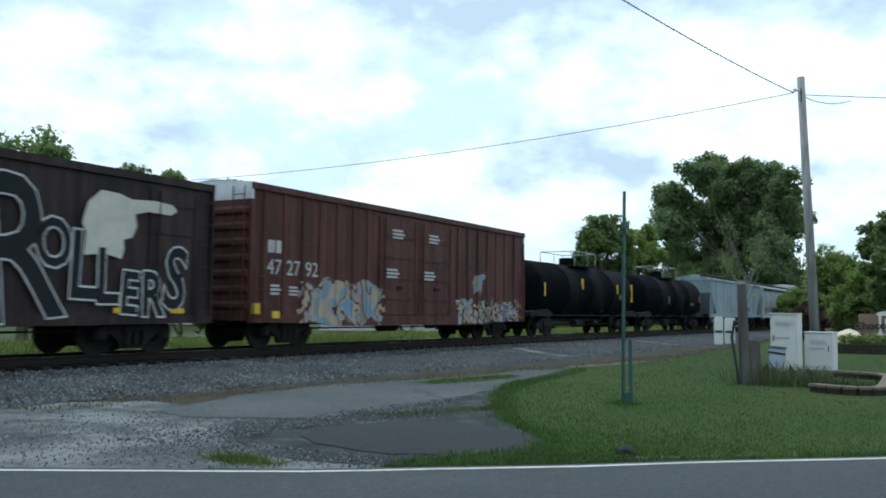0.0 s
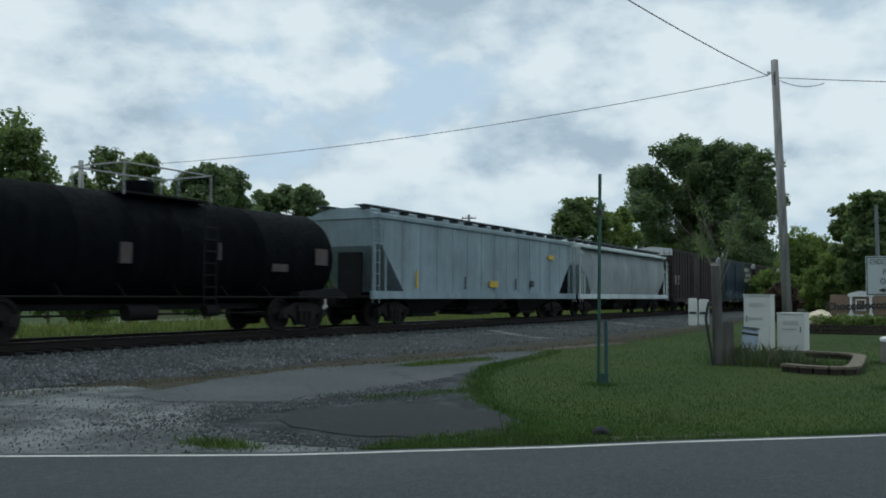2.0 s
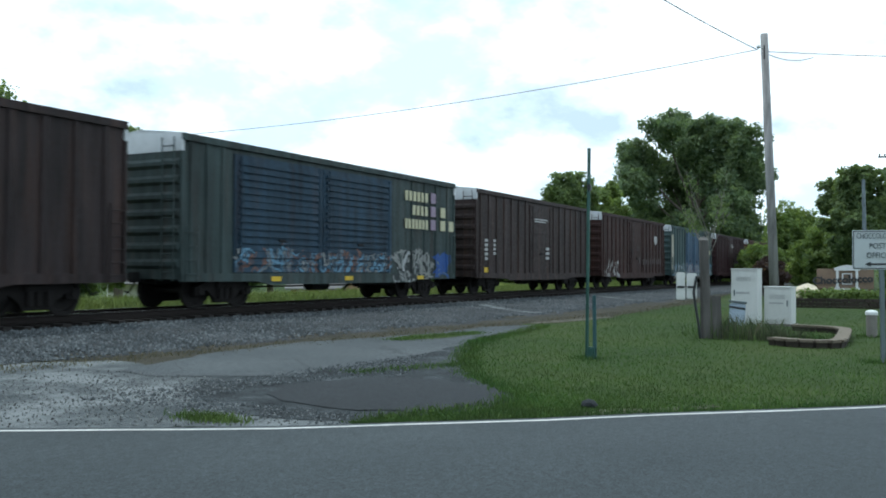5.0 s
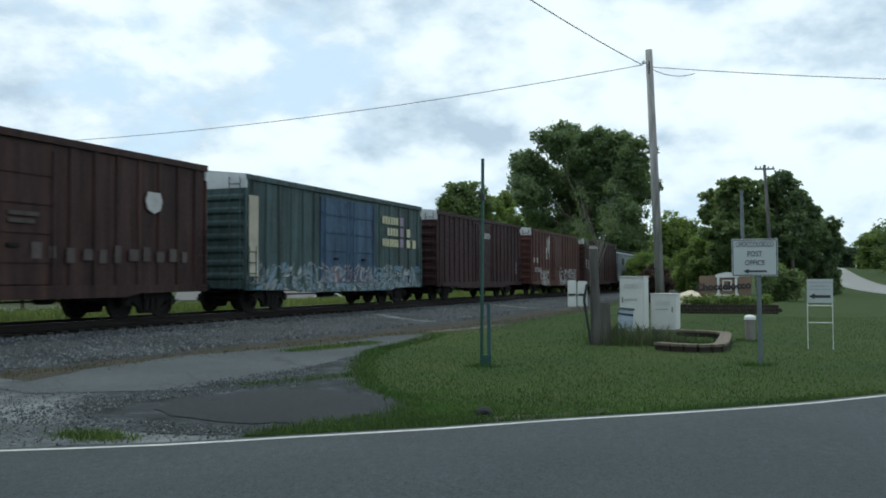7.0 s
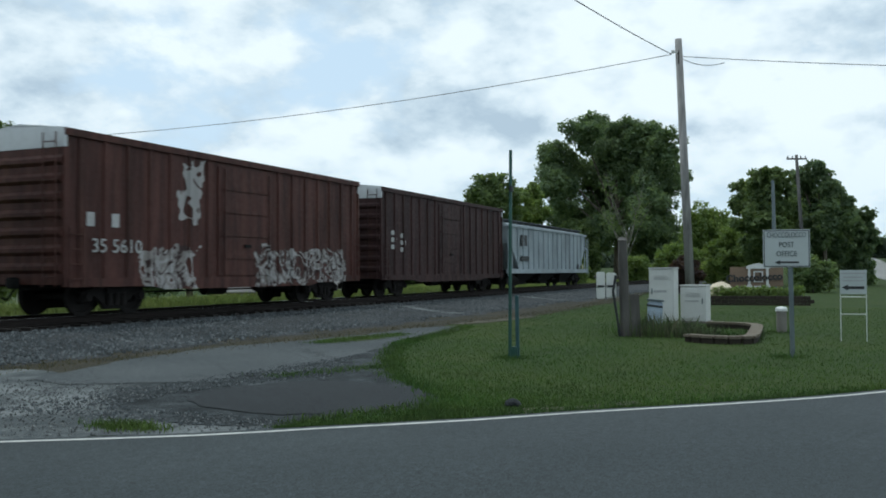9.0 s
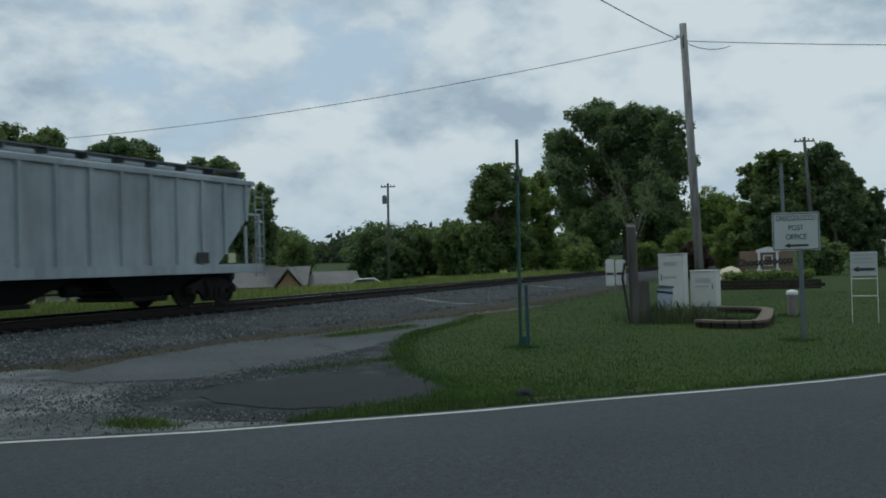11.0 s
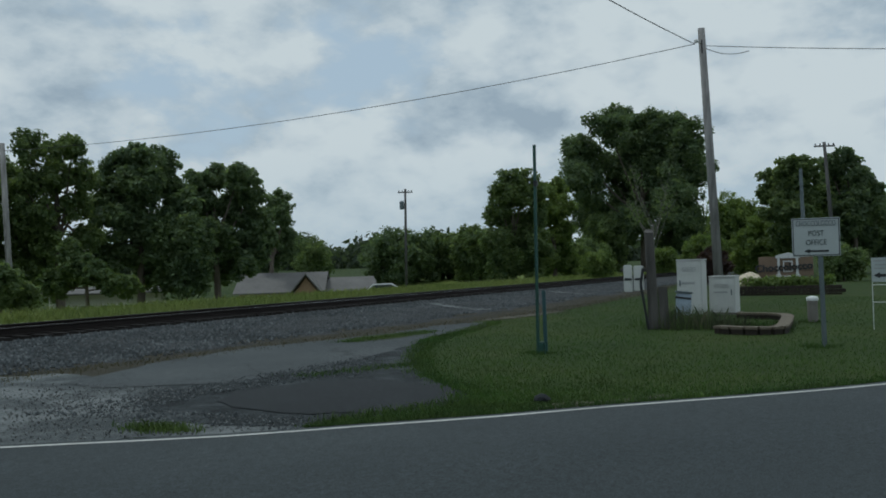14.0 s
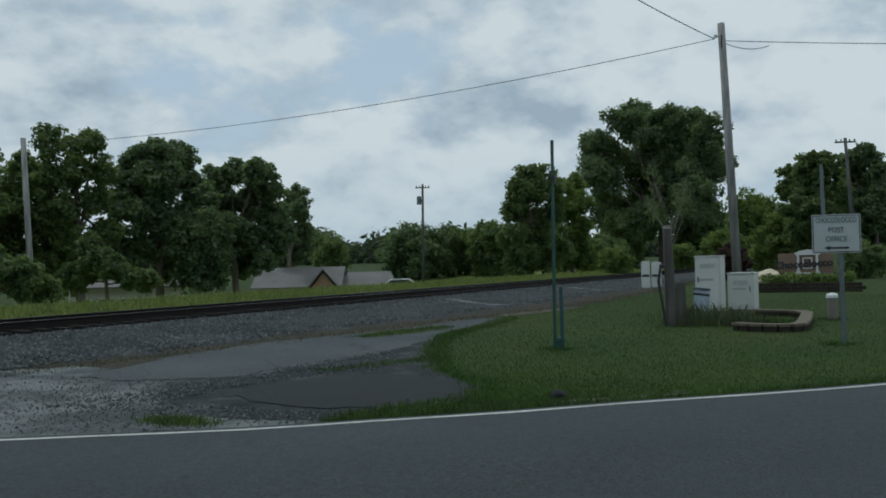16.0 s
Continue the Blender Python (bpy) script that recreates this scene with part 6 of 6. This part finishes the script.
# along the far road
stand(-6.6, 200, 3.9, 0.3, 4.4, 9000, 0.42, M["leaf_mid"], "green tree along the far road", 39)
stand(-4.4, 240, 2.9, 0.2, 2.2, 4500, 0.5, M["leaf_light"], "light green tree along the far road", 40)
stand(-9.2, 170, 4.6, 0.0, 5.0, 8000, 0.40, M["leaf_mid"], "green tree along the far road", 41)
stand(-2.6, 330, 1.9, 0.2, 1.6, 3000, 0.6, M["leaf_far"], "hazy green trees at the far road's end", 42)
stand(-1.4, 380, 1.8, 0.2, 1.8, 3000, 0.6, M["leaf_far"], "hazy green trees at the far road's end", 43)

# far woods that close the horizon
r = np.random.default_rng(50)
cs, rs = [], []
for i in range(420):
    a = r.uniform(-14, 75)
    d = r.uniform(420, 620)
    p = at(a, d)
    hgt = 6 + 7 * (0.5 + 0.5 * math.sin(a * 0.6)) * r.random() + (3 if a > 20 else 0)
    cs.append((p.x, p.y, height(p.x, p.y) + hgt * r.uniform(0.1, 0.9)))
    rs.append(r.uniform(4.5, 9.0))
tagged(part("far_woods", leaf_cloud(r, cs, rs, 70000, 2.0, M["leaf_far"]), M["leaf_far"]), "hazy green far woods on the horizon", "woods", kind="stuff")

# planted border and tall weeds
cs = [tuple(at(3.9 + (i - 12) * 0.19, 40.2, 0.45) + Vector((0, 0, rnd.uniform(-0.05, 0.12)))) for i in range(25)]
tagged(part("border_plants", leaf_cloud(np.random.default_rng(51), cs, [0.24] * 25, 2600, 0.07, M["leaf_light"]), M["leaf_light"]), "light green low plants behind the stone planter", "plants", kind="stuff")


def sapling():
    base = at(11.75, 22.0)
    s = empty("dead_sapling", Matrix.Translation(base), "bare grey sapling with thin upright branches", "sapling")
    r = random.Random(5)
    bm = bmesh.new()
    pts = [Vector((0, 0, 0)), Vector((0.03, -0.02, 1.2)), Vector((0.0, -0.05, 2.4))]
    tube(bm, pts[0], pts[1], 0.030, 0.024, 8)
    tube(bm, pts[1], pts[2], 0.024, 0.014, 8)
    part("trunk", bm, M["deadwood"], s)
    tips = []
    for i in range(11):
        a = pts[1].lerp(pts[2], 0.35 + 0.06 * i)
        side = -1 if i % 2 else 1
        b = a + Vector((r.uniform(-0.15, 0.15), side * r.uniform(0.12, 0.34), r.uniform(0.4, 0.9)))
        c = b + Vector((r.uniform(-0.1, 0.1), side * r.uniform(0.02, 0.24), r.uniform(0.3, 0.75)))
        bm = bmesh.new()
        tube(bm, a, b, 0.010, 0.006, 6)
        tube(bm, b, c, 0.006, 0.003, 6)
        for k in range(3):
            q = b.lerp(c, r.random())
            tube(bm, q, q + Vector((r.uniform(-0.12, 0.12), r.uniform(-0.22, 0.22), r.uniform(0.1, 0.32))), 0.006, 0.002, 5)
            tips.append(tuple(q))
        part("branch", bm, M["deadwood"], s)
    part("leaves", leaf_cloud(np.random.default_rng(52), tips, [0.20] * len(tips), 900, 0.030, M["leaf_mid"]), M["leaf_mid"], s, "few small leaves")


sapling()


# ---------------------------------------------------------------- houses and cars far off
def house(p, turn, w, dp, wall, ridge, mat, label, gable=True, windows=3):
    h = empty("house", Matrix.Translation(p) @ pose(0, 0, 0, 0, 0, turn), label, "house", "far houses")
    bm = bmesh.new()
    span(bm, -w / 2, w / 2, 0, dp, -1.0, wall)
    part("wall", bm, mat, h)
    bm = bmesh.new()
    o = 0.5
    swept(bm, [(-o, wall - 0.15), (dp / 2, ridge), (dp + o, wall - 0.15), (dp + o, wall - 0.02), (dp / 2, ridge + 0.16), (-o, wall - 0.02)], -w / 2 - o, w / 2 + o)
    part("roof", bm, M["houseroof"], h)
    if gable:
        g = w * 0.28
        bm = bmesh.new()
        extruded(bm, [(w / 2 - g, 0.0), (w / 2 - g, wall), (w / 2 - g / 2, ridge - 0.3), (w / 2, wall), (w / 2, 0.0)], -1.6, 0.1)
        part("gable", bm, mat, h)
        bm = bmesh.new()
        extruded(bm, [(w / 2 - g - 0.4, wall - 0.2), (w / 2 - g / 2, ridge - 0.1), (w / 2 + 0.4, wall - 0.2), (w / 2 + 0.4, wall - 0.06), (w / 2 - g / 2, ridge + 0.06), (w / 2 - g - 0.4, wall - 0.06)], -2.0, dp / 2)
        part("gable_roof", bm, M["houseroof"], h)
    for i in range(windows):
        x = -w / 2 + w * (i + 0.6) / (windows + 1.2)
        bm = bmesh.new()
        span(bm, x - 0.55, x + 0.55, -0.06, 0.05, 0.7, 1.75)
        f = part("window", bm, M["whitewood"], h)
        bm = bmesh.new()
        span(bm, x - 0.45, x + 0.45, -0.09, -0.03, 0.8, 1.65)
        part("pane", bm, M["pane"], f)
    return h


hp = ground_at(35.3, 80)
house(hp, facing(hp, -8), 7.0, 7.0, 2.0, 3.55, M["brickhouse"], "low brick house with grey shingle gables")
hp = ground_at(31.2, 82)
house(hp, facing(hp, 6), 5.2, 6.0, 1.9, 3.0, M["brickhouse"], "low brick outbuilding with a grey hipped roof", False, 1)
hp = ground_at(45.4, 70)
house(hp, facing(hp, 4), 8.0, 4.0, 2.6, 2.85, M["siding"], "long pale trailer home behind trees", False, 4)


def parked_car(p, turn, label):
    c = empty("car", Matrix.Translation(p) @ pose(0, 0, 0, 0, 0, turn), label, "car", "far cars")
    bm = bmesh.new()
    extruded(bm, [(-2.2, 0.35), (-2.25, 0.75), (-1.9, 0.9), (-1.2, 0.95), (-0.6, 1.42), (0.9, 1.45), (1.6, 0.98), (2.2, 0.9), (2.25, 0.4)], -0.85, 0.85)
    part("body", bm, M["carpaint"], c)
    bm = bmesh.new()
    extruded(bm, [(-1.0, 0.98), (-0.55, 1.36), (0.8, 1.38), (1.3, 0.98)], -0.865, 0.865)
    part("window", bm, M["pane"], c)
    for x in (-1.4, 1.4):
        for y in (-0.8, 0.8):
            bm = bmesh.new()
            tube(bm, (x, y - 0.1, 0.32), (x, y + 0.1, 0.32), 0.32, n=18)
            w = part("wheel", bm, M["rubber"], c)
            bm = bmesh.new()
            tube(bm, (x, y - 0.11, 0.32), (x, y + 0.11, 0.32), 0.18, n=14)
            part("rim", bm, M["galv"], w)


parked_car(ground_at(28.9, 70), facing(at(28.9, 74)), "white car parked by the far outbuilding")
parked_car(ground_at(39.9, 72), facing(at(39.9, 72), 20), "white car parked under the trees")
q = at(-3.85, 250)
parked_car(Vector((q.x, q.y, height(q.x, q.y) + 0.05)), 60, "white car on the far road")


# ---------------------------------------------------------------- grass
def blades(n, place, h, w, mat, seed):
    """Loose grass blades, one bent triangle pair each."""
    r = np.random.default_rng(seed)
    p = np.array([place(r) for _ in range(n)])
    a = r.uniform(0, 6.28, n)
    hh = r.uniform(*h, n) * p[:, 3]
    lean = r.uniform(0.1, 0.7, n) * hh
    b = r.uniform(0, 6.28, n)
    d = np.stack([np.cos(a), np.sin(a), 0 * a], 1) * (w * r.uniform(0.6, 1.4, n))[:, None]
    tip = p[:, :3] + np.stack([np.cos(b) * lean, np.sin(b) * lean, hh], 1)
    mid = p[:, :3] + np.stack([np.cos(b) * lean * 0.3, np.sin(b) * lean * 0.3, hh * 0.6], 1)
    v = np.stack([p[:, :3] - d, p[:, :3] + d, mid + d * 0.7, tip, mid - d * 0.7], 1).reshape(-1, 3)
    k = 5 * np.arange(n)
    f = np.stack([k, k + 1, k + 2, k + 3, k + 4], 1)
    return mesh_from(v.tolist(), f.tolist(), mat)


EDGE_PTS = [(q.x, q.y) for q, _ in along(EDGE, 0.5)]
EX, EYY = np.array([q[0] for q in EDGE_PTS]), np.array([q[1] for q in EDGE_PTS])
DRIVE_X = [7.1, 7.44, 8.02, 8.78, 9.48, 10.1, 11.0, 12.07, 14.15, 16.4, 19.1, 22.0, 26.2, 29.0, 46.0]
DRIVE_Y = [4.58, 4.60, 4.30, 3.95, 4.10, 4.60, 5.45, 6.08, 7.08, 7.92, 8.25, 8.75, 8.5, 8.8, 9.7]


def on_lawn(r):
    while True:
        x = 7.0 + 30 * r.random() ** 1.6
        low = np.interp(x, EX[20:], EYY[20:]) + 0.25
        top = np.interp(x, DRIVE_X, DRIVE_Y) + r.normal() * 0.12
        y = low + (top - low) * r.random()
        if top > low:
            return x, y, height(x, y), 1.0


def on_rims(r):
    """Longer tufts along the lawn's rims and round the posts."""
    k = r.random()
    if k < 0.42:
        x = r.uniform(7.3, 22.0)
        y = np.interp(x, DRIVE_X, DRIVE_Y) + r.normal() * 0.14
    elif k < 0.60:
        x = r.uniform(7.3, 12.5)
        y = np.interp(x, EX[20:], EYY[20:]) + 0.22 + abs(r.normal()) * 0.16
    elif k < 0.66:
        x, y = 6.52 + r.normal() * 0.10, 6.02 + r.normal() * 0.20
    elif k < 0.78:
        x = r.uniform(15.5, 18.6)
        y = 9.5 - 0.17 * (x - 15.5) + r.normal() * 0.20
    elif k < 0.83:
        x = r.uniform(10.3, 12.4)
        y = 7.0 - 0.42 * (x - 10.3) + r.normal() * 0.16
    elif k < 0.93:
        x, y = 20.0 + r.normal() * 0.35 + 1.5 * r.random(), 3.7 + r.normal() * 0.45
        if r.random() < 0.35:
            k = r.random()
            return 20.0 + 0.7 * k + r.normal() * 0.1, 3.2 - 1.6 * k + r.normal() * 0.15, 0.0, 2.6
        return x, y, 0.0, 5.0
    else:
        q = [(14.15, 4.86), (15.9, 0.62), (22.2, 1.0), (20.6, 2.3)][r.integers(4)]
        x, y = q[0] + r.normal() * 0.14, q[1] + r.normal() * 0.14
    return x, y, height(x, y), 1.1


def on_verge(r):
    x = 8 + 50 * r.random() ** 1.4
    y = np.interp(x, [8, 10.8, 12.5, 15, 19.5, 22, 29, 46, 70], [11.6, 11.2, 11.0, 10.6, 10.1, 9.8, 9.1, 9.6, 12.4]) + r.normal() * 0.35
    return x, y, height(x, y), 0.8


def on_field(r):
    x = -5 + 110 * r.random() ** 1.2
    y = 20.9 + 12 * r.random() ** 1.2
    return x, y, height(x, y), 0.7 + 0.6 * r.random()


tagged(part("lawn_grass", blades(80000, on_lawn, (0.015, 0.050), 0.0045, M["blades"], 61)), "short mown green grass blades", "grass", kind="stuff")
tagged(part("grass_tufts", blades(14000, on_rims, (0.03, 0.085), 0.005, M["blades"], 62)), "longer green grass tufts at rims and posts", "grass", kind="stuff")
def by_old_post(r):
    k = r.random()
    return 19.5 + 1.3 * r.random(), 3.95 - 1.75 * k + r.normal() * 0.12, 0.0, 1.15 - 0.6 * k


tagged(part("tall_weeds", blades(1300, by_old_post, (0.12, 0.60), 0.004, islands("reedy_weeds", [(0.0, (0.035, 0.045, 0.022)), (0.6, (0.06, 0.085, 0.03)), (1.0, (0.13, 0.12, 0.07))]), 65)), "tall reedy weeds round the old post", "weeds", kind="stuff")
tagged(part("verge_weeds", blades(5000, on_verge, (0.03, 0.09), 0.007, islands("dry_weeds", [(0.0, (0.05, 0.055, 0.025)), (1.0, (0.15, 0.13, 0.07))]), 63)), "dry brown weeds beside the ballast", "weeds", kind="stuff")
tagged(part("field_grass", blades(90000, on_field, (0.15, 0.40), 0.014, M["field"], 64)), "tall bright green field grass beyond the track", "grass", kind="stuff")

motions()
